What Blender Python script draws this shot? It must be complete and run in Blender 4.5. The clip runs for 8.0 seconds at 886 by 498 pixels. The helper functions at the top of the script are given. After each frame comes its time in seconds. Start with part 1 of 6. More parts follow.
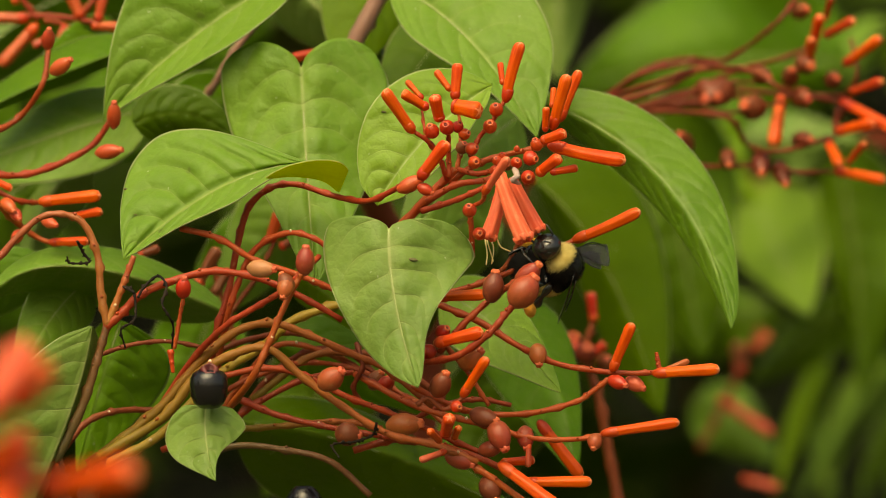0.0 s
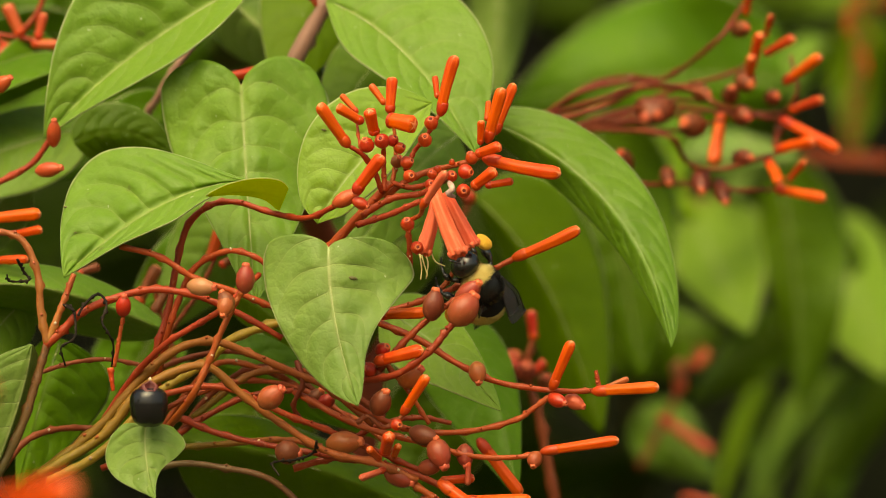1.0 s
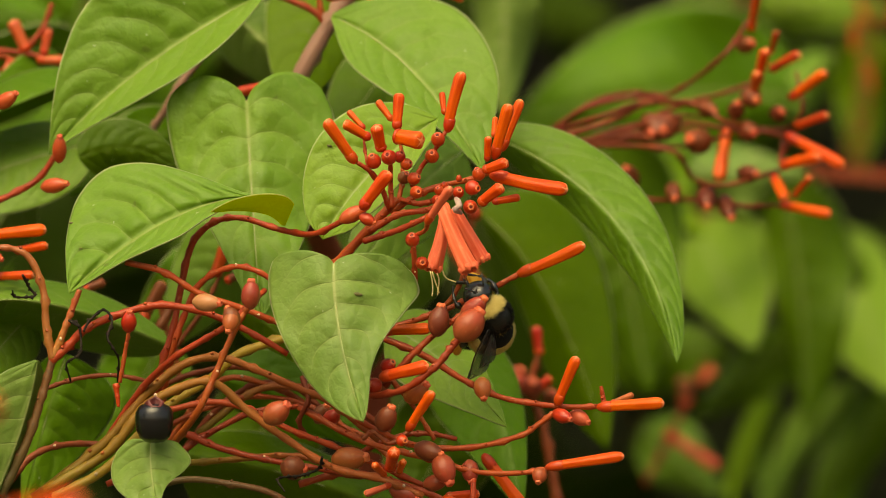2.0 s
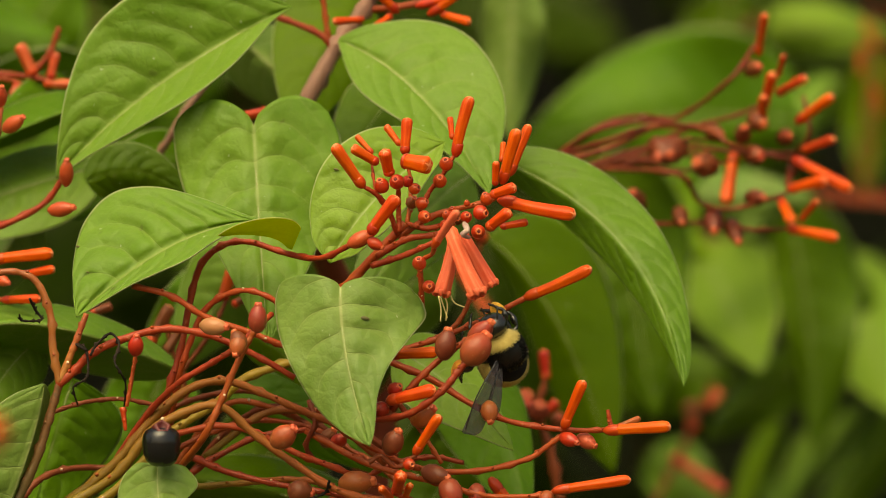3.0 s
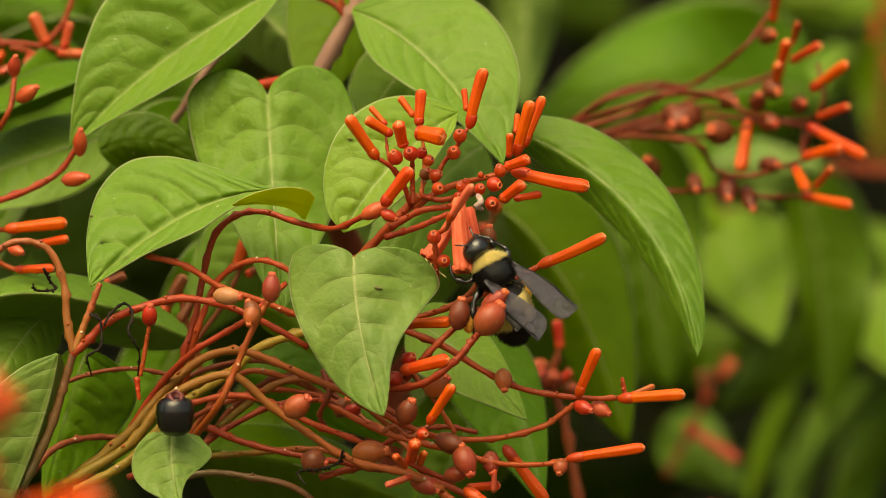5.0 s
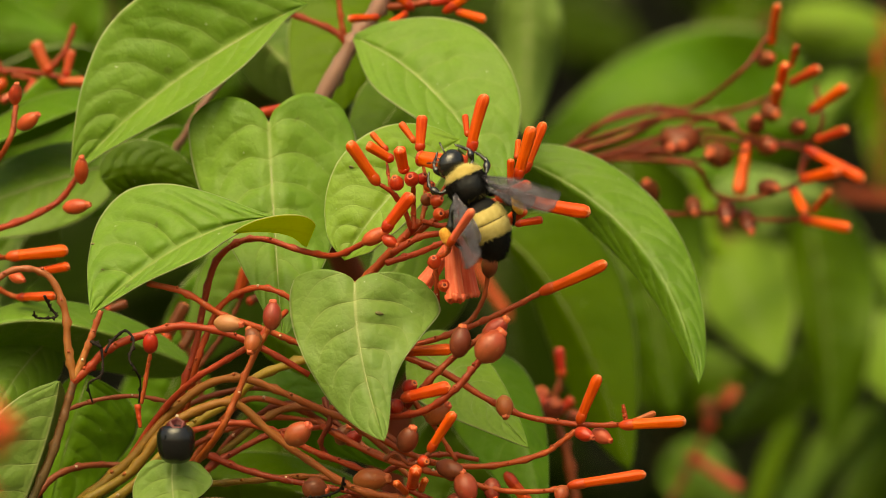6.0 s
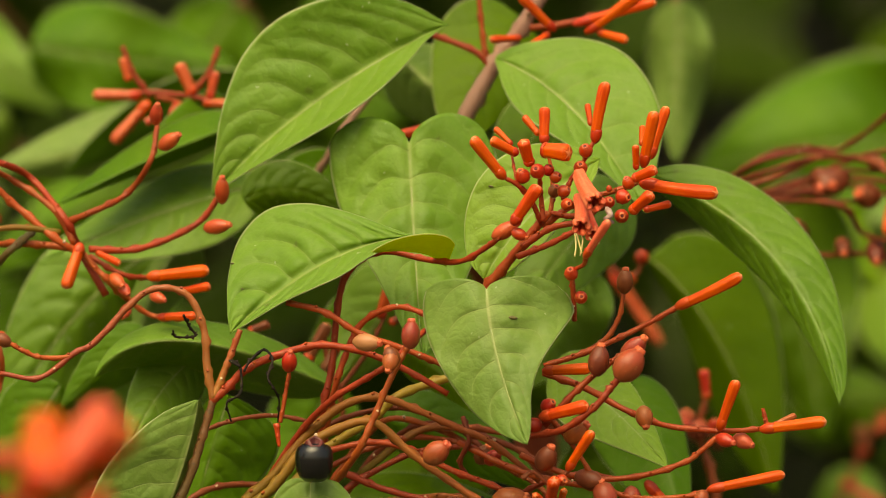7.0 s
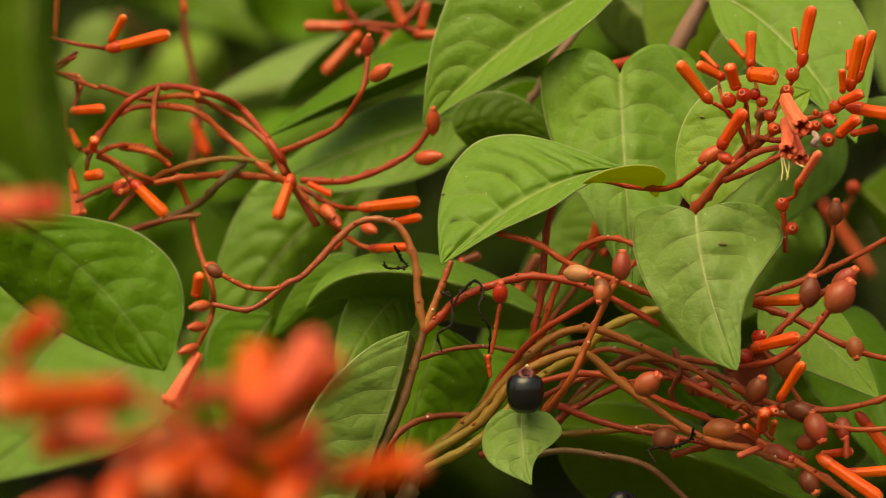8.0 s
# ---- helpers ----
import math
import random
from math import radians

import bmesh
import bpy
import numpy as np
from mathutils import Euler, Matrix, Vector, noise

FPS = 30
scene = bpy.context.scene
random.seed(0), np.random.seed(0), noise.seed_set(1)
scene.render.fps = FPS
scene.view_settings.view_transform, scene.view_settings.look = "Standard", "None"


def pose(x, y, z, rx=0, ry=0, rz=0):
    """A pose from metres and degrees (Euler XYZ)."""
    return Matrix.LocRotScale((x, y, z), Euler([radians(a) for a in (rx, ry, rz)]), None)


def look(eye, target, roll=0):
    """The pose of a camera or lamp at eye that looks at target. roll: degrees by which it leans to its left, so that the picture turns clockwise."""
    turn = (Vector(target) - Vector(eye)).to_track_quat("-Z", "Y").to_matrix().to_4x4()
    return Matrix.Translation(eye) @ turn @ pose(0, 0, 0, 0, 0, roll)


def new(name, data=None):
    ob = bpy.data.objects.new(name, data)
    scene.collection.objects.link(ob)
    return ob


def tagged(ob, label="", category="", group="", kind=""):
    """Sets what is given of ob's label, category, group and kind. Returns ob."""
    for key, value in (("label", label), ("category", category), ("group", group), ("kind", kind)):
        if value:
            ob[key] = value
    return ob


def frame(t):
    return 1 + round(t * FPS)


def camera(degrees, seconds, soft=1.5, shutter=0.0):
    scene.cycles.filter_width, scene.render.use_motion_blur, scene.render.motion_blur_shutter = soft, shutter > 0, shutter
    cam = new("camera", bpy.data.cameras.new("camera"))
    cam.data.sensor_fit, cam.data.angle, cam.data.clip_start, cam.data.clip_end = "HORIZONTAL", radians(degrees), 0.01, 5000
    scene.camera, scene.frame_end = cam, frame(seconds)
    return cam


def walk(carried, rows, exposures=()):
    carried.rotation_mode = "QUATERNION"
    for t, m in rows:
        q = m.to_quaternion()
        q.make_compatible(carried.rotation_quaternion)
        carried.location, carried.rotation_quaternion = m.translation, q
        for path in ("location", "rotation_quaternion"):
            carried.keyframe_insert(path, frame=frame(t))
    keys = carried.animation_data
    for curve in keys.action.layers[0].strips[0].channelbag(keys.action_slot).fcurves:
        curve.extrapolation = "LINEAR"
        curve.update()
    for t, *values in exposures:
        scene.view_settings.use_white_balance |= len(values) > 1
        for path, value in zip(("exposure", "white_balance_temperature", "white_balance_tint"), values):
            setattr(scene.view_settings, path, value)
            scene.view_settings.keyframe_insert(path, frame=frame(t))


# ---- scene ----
FOCUS = 1.5          # metres from the eye to the flower head
UNIT = 2 * FOCUS * math.tan(radians(3.0)) / 1568


def G(u, v, d=0.0):
    """A place on the bush: u right and v down in tenths of a millimetre at the focal distance, d millimetres behind it."""
    k = (FOCUS + d / 1000) / FOCUS
    return Vector(((u - 784) * UNIT * k, d / 1000, (441 - v) * UNIT * k))


def L(u, v, d=0.0):
    """The same for the end of the bush from which the camera has moved a little aside."""
    p = 1 / FOCUS - 1 / (FOCUS + d / 1000)
    return G(u - 648 - 239 * p, v + 73 - 120 * p, d)


# ---- camera ----
cam = camera(6.0, 8.0, 0.9, 0.2)
cam.data.dof.use_dof = True
cam.data.dof.focus_distance = FOCUS
cam.data.dof.aperture_fstop = 19.5


def aim(turn, tilt, x=0.0, z=0.0):
    """The camera turned left and up by so many grid units at the focal distance, standing x, z metres aside."""
    rz = math.degrees(math.atan((turn * UNIT + x) / FOCUS))
    rx = math.degrees(math.atan((tilt * UNIT - z) / FOCUS))
    return pose(x, -FOCUS, z, 90 + rx, 0, rz)


walk(cam, [
    (0.0, aim(86, -82)), (0.2, aim(62, -87)), (0.5, aim(18, -87)), (1.0, aim(-20, -50)), (1.5, aim(-14, -32)),
    (1.7, aim(-14, -28)), (2.8, aim(6, 10)), (3.0, aim(2, 20)), (3.5, aim(0, 0)), (4.0, aim(29, -26)),
    (4.2, aim(35, -36)), (5.3, aim(20, -30)), (5.5, aim(17, -15)), (6.0, aim(28, 15, 0.002, -0.001)),
    (6.3, aim(35, 10, 0.011, -0.006)), (6.5, aim(37, 5, 0.016, -0.008)), (6.7, aim(62, 4, 0.016, -0.008)),
    (6.8, aim(132, 21, 0.016, -0.008)), (6.9, aim(236, 45, 0.016, -0.008)), (7.0, aim(274, 49, 0.016, -0.008)),
    (7.1, aim(290, 42, 0.016, -0.008)), (7.3, aim(385, 36, 0.016, -0.008)), (7.5, aim(447, 52, 0.016, -0.008)),
    (7.7, aim(521, 36, 0.016, -0.008)), (7.9, aim(617, -58, 0.016, -0.008)), (8.0, aim(648, -73, 0.016, -0.008)),
], [(0.0, 0.1, 10300, -4), (0.5, 0.32, 10300, -4), (1.5, 0.18, 10300, -4), (3.0, 0.05, 10300, -4), (4.0, 0.04, 10300, -4), (5.5, 0.19, 10300, -4), (6.5, 0.19, 10300, -4), (7.0, 0.14, 10300, -4), (7.5, 0.02, 10300, -4), (8.0, -0.08, 10300, -4)])

# ---- world and sun: bright overcast ----
world = bpy.data.worlds.new("sky")
scene.world = world
world.use_nodes = True
_n = world.node_tree.nodes
_sky = _n.new("ShaderNodeTexSky")
_sky.sky_type = 'NISHITA'
_sky.sun_disc = False
_sky.sun_elevation = radians(57)
_sky.sun_rotation = radians(200)
_sky.dust_density = 6.0
_n["Background"].inputs["Strength"].default_value = 0.18
world.node_tree.links.new(_sky.outputs[0], _n["Background"].inputs["Color"])
_sd = bpy.data.lights.new("sun", "SUN")
_sd.energy = 1.8
_sd.angle = radians(60)
_sd.color = (1.0, 0.95, 0.86)
sun = new("sun", _sd)
sun.matrix_world = look((-0.42, -0.95, 1.6), (0, 0, 0))


# ---- materials ----
def nodes_of(name):
    m = bpy.data.materials.new(name)
    m.use_nodes = True
    return m, m.node_tree.nodes, m.node_tree.links, m.node_tree.nodes["Principled BSDF"]


def mathn(N, K, op, a, b=None, c=None):
    n = N.new("ShaderNodeMath")
    n.operation = op
    for i, x in enumerate((a, b, c)):
        if x is None:
            continue
        if isinstance(x, (int, float)):
            n.inputs[i].default_value = x
        else:
            K.new(x, n.inputs[i])
    return n.outputs[0]


def mixc(N, K, fac, a, b):
    n = N.new("ShaderNodeMix")
    n.data_type = 'RGBA'
    for i, x in ((0, fac), (6, a), (7, b)):
        if isinstance(x, tuple):
            n.inputs[i].default_value = (*x, 1)
        elif isinstance(x, (int, float)):
            n.inputs[i].default_value = x
        else:
            K.new(x, n.inputs[i])
    return n.outputs[2]


def noise_of(N, K, scale, detail=3.0, rough=0.55):
    co = N.new("ShaderNodeTexCoord")
    n = N.new("ShaderNodeTexNoise")
    n.inputs["Scale"].default_value = scale
    n.inputs["Detail"].default_value = detail
    n.inputs["Roughness"].default_value = rough
    K.new(co.outputs["Object"], n.inputs["Vector"])
    return n.outputs["Fac"]


def stretch(N, K, x, lo, hi):
    n = N.new("ShaderNodeMapRange")
    n.inputs[1].default_value, n.inputs[2].default_value = lo, hi
    n.clamp = True
    K.new(x, n.inputs[0])
    return n.outputs[0]


def bump_of(N, K, P, height, strength, dist):
    b = N.new("ShaderNodeBump")
    b.inputs["Strength"].default_value = strength
    b.inputs["Distance"].default_value = dist
    K.new(height, b.inputs["Height"])
    K.new(b.outputs[0], P.inputs["Normal"])


def leaf_material(name, col, col2, vein, sheer=0.3, rough=0.5, spec=0.32):
    """A leaf's skin: its side veins follow the furrows of the blade (second UV map), its net of small veins lies between them."""
    m, N, K, P = nodes_of(name)

    def channels(layer):
        uv = N.new("ShaderNodeUVMap")
        uv.uv_map = layer
        sep = N.new("ShaderNodeSeparateXYZ")
        K.new(uv.outputs[0], sep.inputs[0])
        return sep.outputs[0], sep.outputs[1]

    t, s = channels("UVMap")
    phase, _ = channels("veins")
    at = mathn(N, K, 'MULTIPLY', mathn(N, K, 'ABSOLUTE', mathn(N, K, 'SUBTRACT', t, 0.5)), 2.0)
    fr = mathn(N, K, 'FRACT', phase)
    near = mathn(N, K, 'MINIMUM', fr, mathn(N, K, 'SUBTRACT', 1.0, fr))
    fade = stretch(N, K, at, 0.97, 0.45)
    side = mathn(N, K, 'MULTIPLY', stretch(N, K, near, 0.035, 0.0), fade)
    soft = mathn(N, K, 'MULTIPLY', stretch(N, K, near, 0.2, 0.0), fade)
    mid = stretch(N, K, at, 0.03, 0.01)
    halo = stretch(N, K, at, 0.14, 0.0)
    blotch = stretch(N, K, noise_of(N, K, 70, 4), 0.32, 0.7)
    broad = stretch(N, K, noise_of(N, K, 26, 2), 0.35, 0.65)
    fine = noise_of(N, K, 1500, 2)
    co = N.new("ShaderNodeTexCoord")

    def cells(scale, width):
        vor = N.new("ShaderNodeTexVoronoi")
        vor.feature = 'DISTANCE_TO_EDGE'
        vor.inputs["Scale"].default_value = scale
        K.new(co.outputs["Object"], vor.inputs["Vector"])
        return stretch(N, K, vor.outputs["Distance"], 0.0, width)

    net, small = cells(330, 0.22), cells(900, 0.2)
    base = mixc(N, K, blotch, col, col2)
    base = mixc(N, K, mathn(N, K, 'MULTIPLY', broad, 0.35), base, (col2[0] * 1.25, col2[1] * 1.08, col2[2] * 1.1))
    base = mixc(N, K, mathn(N, K, 'MULTIPLY', stretch(N, K, fine, 0.3, 0.7), 0.2), base, tuple(c * 0.62 for c in col))
    base = mixc(N, K, mathn(N, K, 'MULTIPLY', mathn(N, K, 'SUBTRACT', 1.0, net), 0.06), base, vein)
    base = mixc(N, K, mathn(N, K, 'MULTIPLY', soft, 0.08), base, vein)
    base = mixc(N, K, mathn(N, K, 'MULTIPLY', side, 0.22), base, vein)
    base = mixc(N, K, mathn(N, K, 'MULTIPLY', halo, 0.12), base, vein)
    base = mixc(N, K, mathn(N, K, 'MULTIPLY', mid, 0.5), base, vein)
    edge = stretch(N, K, at, 0.976, 0.992)
    base = mixc(N, K, mathn(N, K, 'MULTIPLY', edge, 0.6), base, (0.58, 0.58, 0.36))
    specks = stretch(N, K, noise_of(N, K, 300, 1), 0.76, 0.8)
    base = mixc(N, K, mathn(N, K, 'MULTIPLY', specks, 0.45), base, (0.1, 0.1, 0.03))
    pale_specks = stretch(N, K, noise_of(N, K, 850, 1), 0.775, 0.8)
    base = mixc(N, K, mathn(N, K, 'MULTIPLY', pale_specks, 0.5), base, (0.6, 0.62, 0.45))
    K.new(base, P.inputs["Base Color"])
    K.new(mathn(N, K, 'ADD', mathn(N, K, 'MULTIPLY', blotch, 0.15), rough - 0.08), P.inputs["Roughness"])
    P.inputs["Specular IOR Level"].default_value = spec
    h = mathn(N, K, 'SUBTRACT', mathn(N, K, 'MULTIPLY', net, 0.55), mathn(N, K, 'MULTIPLY', side, 0.5))
    h = mathn(N, K, 'ADD', h, mathn(N, K, 'MULTIPLY', small, 0.16))
    h = mathn(N, K, 'ADD', h, mathn(N, K, 'MULTIPLY', fine, 0.18))
    h = mathn(N, K, 'ADD', h, mathn(N, K, 'MULTIPLY', noise_of(N, K, 210, 3), 1.3))
    bump_of(N, K, P, h, 0.6, 0.00022)
    tr = N.new("ShaderNodeBsdfTranslucent")
    K.new(mixc(N, K, 0.55, base, (col2[0] * 1.5, col2[1] * 1.25, col2[2] * 0.5)), tr.inputs["Color"])
    mx = N.new("ShaderNodeMixShader")
    mx.inputs[0].default_value = sheer
    K.new(P.outputs[0], mx.inputs[1])
    K.new(tr.outputs[0], mx.inputs[2])
    K.new(mx.outputs[0], N["Material Output"].inputs["Surface"])
    return m


def skin_material(name, col, col2, rough=0.4, scale=250, bump=0.3, end=None, spots=None, spec=0.5, coat=0.0, vary=1.0, streak=None, sheen=0.0):
    """Smooth plant skin; end: the colour towards the far end of a stem or bud (along its length)."""
    m, N, K, P = nodes_of(name)
    big = stretch(N, K, noise_of(N, K, scale, 4), 0.35, 0.65)
    fine = noise_of(N, K, scale * 9, 3)
    base = mixc(N, K, big, col, col2)
    if end:
        uv = N.new("ShaderNodeUVMap")
        sep = N.new("ShaderNodeSeparateXYZ")
        K.new(uv.outputs[0], sep.inputs[0])
        f = mathn(N, K, 'ADD', sep.outputs[1], mathn(N, K, 'MULTIPLY', mathn(N, K, 'SUBTRACT', fine, 0.5), 0.3))
        base = mixc(N, K, stretch(N, K, f, 0.05, 0.75), base, end)
    if streak:
        uv2 = N.new("ShaderNodeUVMap")
        mp = N.new("ShaderNodeMapping")
        mp.inputs["Scale"].default_value = (16.0, 1.6, 1.0)
        K.new(uv2.outputs[0], mp.inputs["Vector"])
        lines = N.new("ShaderNodeTexNoise")
        lines.inputs["Scale"].default_value = 1.0
        lines.inputs["Detail"].default_value = 4.0
        K.new(mp.outputs[0], lines.inputs["Vector"])
        base = mixc(N, K, mathn(N, K, 'MULTIPLY', stretch(N, K, lines.outputs["Fac"], 0.45, 0.72), 0.6), base, streak)
    if spots:
        sp = stretch(N, K, noise_of(N, K, scale * 4, 2), 0.62, 0.72)
        base = mixc(N, K, mathn(N, K, 'MULTIPLY', sp, 0.6), base, spots)
    info = N.new("ShaderNodeObjectInfo")
    hs = N.new("ShaderNodeHueSaturation")
    K.new(mathn(N, K, 'ADD', mathn(N, K, 'MULTIPLY', info.outputs["Random"], 0.014 * vary), 0.5 - 0.007 * vary), hs.inputs["Hue"])
    K.new(mathn(N, K, 'ADD', mathn(N, K, 'MULTIPLY', info.outputs["Random"], 0.2 * vary), 1.0 - 0.1 * vary), hs.inputs["Value"])
    K.new(base, hs.inputs["Color"])
    K.new(hs.outputs[0], P.inputs["Base Color"])
    K.new(mathn(N, K, 'ADD', mathn(N, K, 'MULTIPLY', fine, 0.2), rough - 0.1), P.inputs["Roughness"])
    P.inputs["Specular IOR Level"].default_value = spec
    P.inputs["Coat Weight"].default_value = coat
    P.inputs["Coat Roughness"].default_value = 0.15
    P.inputs["Sheen Weight"].default_value = sheen
    P.inputs["Sheen Roughness"].default_value = 0.35
    P.inputs["Sheen Tint"].default_value = (1.0, 0.62, 0.42, 1)
    P.inputs["Subsurface Weight"].default_value = 0.08
    P.inputs["Subsurface Radius"].default_value = (0.002, 0.0008, 0.0004)
    P.inputs["Subsurface Scale"].default_value = 0.5
    bump_of(N, K, P, mathn(N, K, 'ADD', fine, mathn(N, K, 'MULTIPLY', big, 0.6)), bump, 0.0002)
    return m


M_LEAF = leaf_material("leaf_fresh_green", (0.114, 0.252, 0.023), (0.16, 0.312, 0.034), (0.36, 0.42, 0.15), 0.28)
M_LEAF_GREY = leaf_material("leaf_grey_green", (0.112, 0.214, 0.036), (0.156, 0.27, 0.05), (0.42, 0.44, 0.19), 0.2)
M_LEAF_MID = leaf_material("leaf_mid_green", (0.084, 0.200, 0.0099), (0.118, 0.248, 0.0143), (0.24, 0.34, 0.11), 0.26, spec=0.36)
M_LEAF_YELLOW = leaf_material("leaf_yellow_green", (0.155, 0.325, 0.0088), (0.205, 0.380, 0.0132), (0.36, 0.45, 0.12), 0.35)
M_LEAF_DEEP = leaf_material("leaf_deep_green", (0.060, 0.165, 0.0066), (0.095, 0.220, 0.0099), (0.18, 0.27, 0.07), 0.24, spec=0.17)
# Darker olive copy of the leaf green: shade among the leaves is painted in.
M_LEAF_OLIVE_SHADE = leaf_material("leaf_olive_shade_painted", (0.048, 0.113, 0.0038), (0.076, 0.155, 0.0057), (0.10, 0.15, 0.02), 0.2, spec=0.18)
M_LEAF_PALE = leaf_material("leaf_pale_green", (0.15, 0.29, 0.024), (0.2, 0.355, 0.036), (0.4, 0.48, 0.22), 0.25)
# Thin leaf base: light coming through it is put into this bright yellow-green.
M_LEAF_LIT = leaf_material("leaf_backlit_yellow_green", (0.330, 0.460, 0.0077), (0.400, 0.500, 0.0110), (0.36, 0.42, 0.08), 0.6)
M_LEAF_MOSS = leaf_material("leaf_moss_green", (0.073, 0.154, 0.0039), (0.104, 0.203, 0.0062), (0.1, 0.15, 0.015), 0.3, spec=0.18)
M_STEM_YELLOW = skin_material("stem_yellow_ochre", (0.30, 0.18, 0.02), (0.36, 0.22, 0.035), 0.45, 300, 0.5, spots=(0.2, 0.1, 0.03))
M_STEM_ORANGE = skin_material("stem_orange_brown", (0.34, 0.125, 0.025), (0.40, 0.16, 0.04), 0.42, 300, 0.5, end=(0.34, 0.06, 0.022), spots=(0.24, 0.08, 0.03))
M_POD = skin_material("pod_vermilion", (0.46, 0.058, 0.022), (0.56, 0.09, 0.032), 0.36, 240, 0.3, spots=(0.62, 0.18, 0.08))
M_STEM = skin_material("stem_red_brown", (0.26, 0.036, 0.010), (0.32, 0.054, 0.015), 0.42, 300, 0.5, spots=(0.34, 0.12, 0.05), spec=0.32)
M_STEM_PINK = skin_material("stem_coral", (0.33, 0.041, 0.012), (0.395, 0.062, 0.018), 0.42, 300, 0.45, spots=(0.44, 0.16, 0.07), spec=0.32)
M_STEM_OCHRE = skin_material("stem_ochre_to_red", (0.15, 0.1, 0.009), (0.19, 0.125, 0.014), 0.5, 300, 0.6, end=(0.31, 0.07, 0.02), spots=(0.15, 0.075, 0.03), spec=0.32)
M_STEM_BROWN = skin_material("stem_brown_green", (0.075, 0.06, 0.015), (0.1, 0.07, 0.022), 0.5, 220, 0.6, end=(0.165, 0.062, 0.022), spots=(0.06, 0.032, 0.016))
M_STEM_DARK = skin_material("stem_dark_red", (0.17, 0.029, 0.012), (0.22, 0.043, 0.017), 0.5, 260, 0.5, spec=0.3)
M_WOOD = skin_material("stem_mauve_wood", (0.27, 0.14, 0.10), (0.33, 0.18, 0.13), 0.6, 160, 0.6, spots=(0.2, 0.09, 0.06))
M_BUD = skin_material("corolla_orange", (0.6, 0.05, 0.006), (0.68, 0.074, 0.007), 0.46, 200, 0.4, spec=0.35, vary=0.6, streak=(0.8, 0.15, 0.02), sheen=0.06)
M_CALYX = skin_material("calyx_red_orange", (0.46, 0.034, 0.008), (0.55, 0.052, 0.01), 0.4, 240, 0.25, spec=0.45, vary=0.8)
M_BUD_DULL = skin_material("corolla_dull_red", (0.46, 0.05, 0.01), (0.54, 0.07, 0.014), 0.5, 200, 0.25, spec=0.3, vary=0.8)
M_BUD_RED = skin_material("calyx_scarlet", (0.42, 0.028, 0.010), (0.52, 0.046, 0.014), 0.33, 240, 0.25, spec=0.5)
M_FRUIT = skin_material("fruit_pink_brown", (0.29, 0.062, 0.022), (0.36, 0.092, 0.032), 0.38, 180, 0.3, end=(0.37, 0.062, 0.026), spots=(0.44, 0.17, 0.08), streak=(0.22, 0.06, 0.02), spec=0.4, vary=1.6)
M_FRUIT_TAN = skin_material("fruit_tan", (0.42, 0.18, 0.07), (0.5, 0.24, 0.1), 0.38, 180, 0.3, end=(0.5, 0.22, 0.1), spots=(0.34, 0.15, 0.06), spec=0.4)
M_FRUIT_DARK = skin_material("fruit_maroon", (0.15, 0.03, 0.013), (0.21, 0.05, 0.019), 0.42, 180, 0.3, spots=(0.28, 0.09, 0.04), spec=0.4, vary=1.4)
M_CROWN = skin_material("crown_coral", (0.58, 0.10, 0.045), (0.66, 0.14, 0.06), 0.45, 300, 0.3)
M_PETAL = skin_material("corolla_salmon", (0.74, 0.1, 0.05), (0.8, 0.135, 0.068), 0.5, 160, 0.5, spots=(0.86, 0.22, 0.12), spec=0.3, vary=0.35, streak=(0.86, 0.27, 0.15), sheen=0.08)
M_STAMEN = skin_material("stamen_cream", (0.72, 0.55, 0.22), (0.8, 0.66, 0.32), 0.6, 300, 0.3)
M_BERRY = skin_material("berry_black", (0.003, 0.003, 0.005), (0.006, 0.005, 0.007), 0.22, 160, 0.08, spec=0.6, vary=0.2)
M_BERRY_CROWN = skin_material("berry_crown_wine", (0.1, 0.014, 0.012), (0.2, 0.035, 0.025), 0.45, 300, 0.5)
M_TENDRIL = skin_material("tendril_black", (0.008, 0.006, 0.005), (0.022, 0.014, 0.01), 0.7, 300, 0.6, spec=0.15)
M_WITHERED = skin_material("withered_grey_pink", (0.34, 0.2, 0.17), (0.5, 0.36, 0.32), 0.8, 400, 0.6)
M_STAR = skin_material("tip_pale", (0.86, 0.22, 0.09), (0.9, 0.3, 0.14), 0.5, 300, 0.2)
M_SCAR = skin_material("scar_cream", (0.55, 0.38, 0.24), (0.68, 0.52, 0.38), 0.6, 300, 0.3)
M_PIT = skin_material("pit_dark_red", (0.12, 0.012, 0.01), (0.2, 0.02, 0.015), 0.5, 300, 0.3)


# ---- mesh helpers ----
def mesh_of(name, verts, faces, mat, uvs=None, smooth=True, veins=None):
    me = bpy.data.meshes.new(name)
    me.from_pydata([tuple(v) for v in verts], [], faces)
    me.materials.append(mat)
    if smooth:
        me.polygons.foreach_set("use_smooth", [True] * len(me.polygons))
    if uvs is not None:
        lay = me.uv_layers.new(name="UVMap")
        idx = np.empty(len(me.loops), dtype=np.int32)
        me.loops.foreach_get("vertex_index", idx)
        lay.data.foreach_set("uv", np.asarray(uvs, dtype=np.float32)[idx].ravel())
        if veins is not None:
            lay = me.uv_layers.new(name="veins")
            lay.data.foreach_set("uv", np.asarray(veins, dtype=np.float32)[idx].ravel())
    me.update()
    return me


def part(name, me, parent, label=""):
    ob = new(name, me)
    ob.parent = parent
    return tagged(ob, label) if label else ob


def thing(name, at, label, category, group="", kind=""):
    ob = new(name)
    ob.location = at
    return tagged(ob, label, category, group, kind)


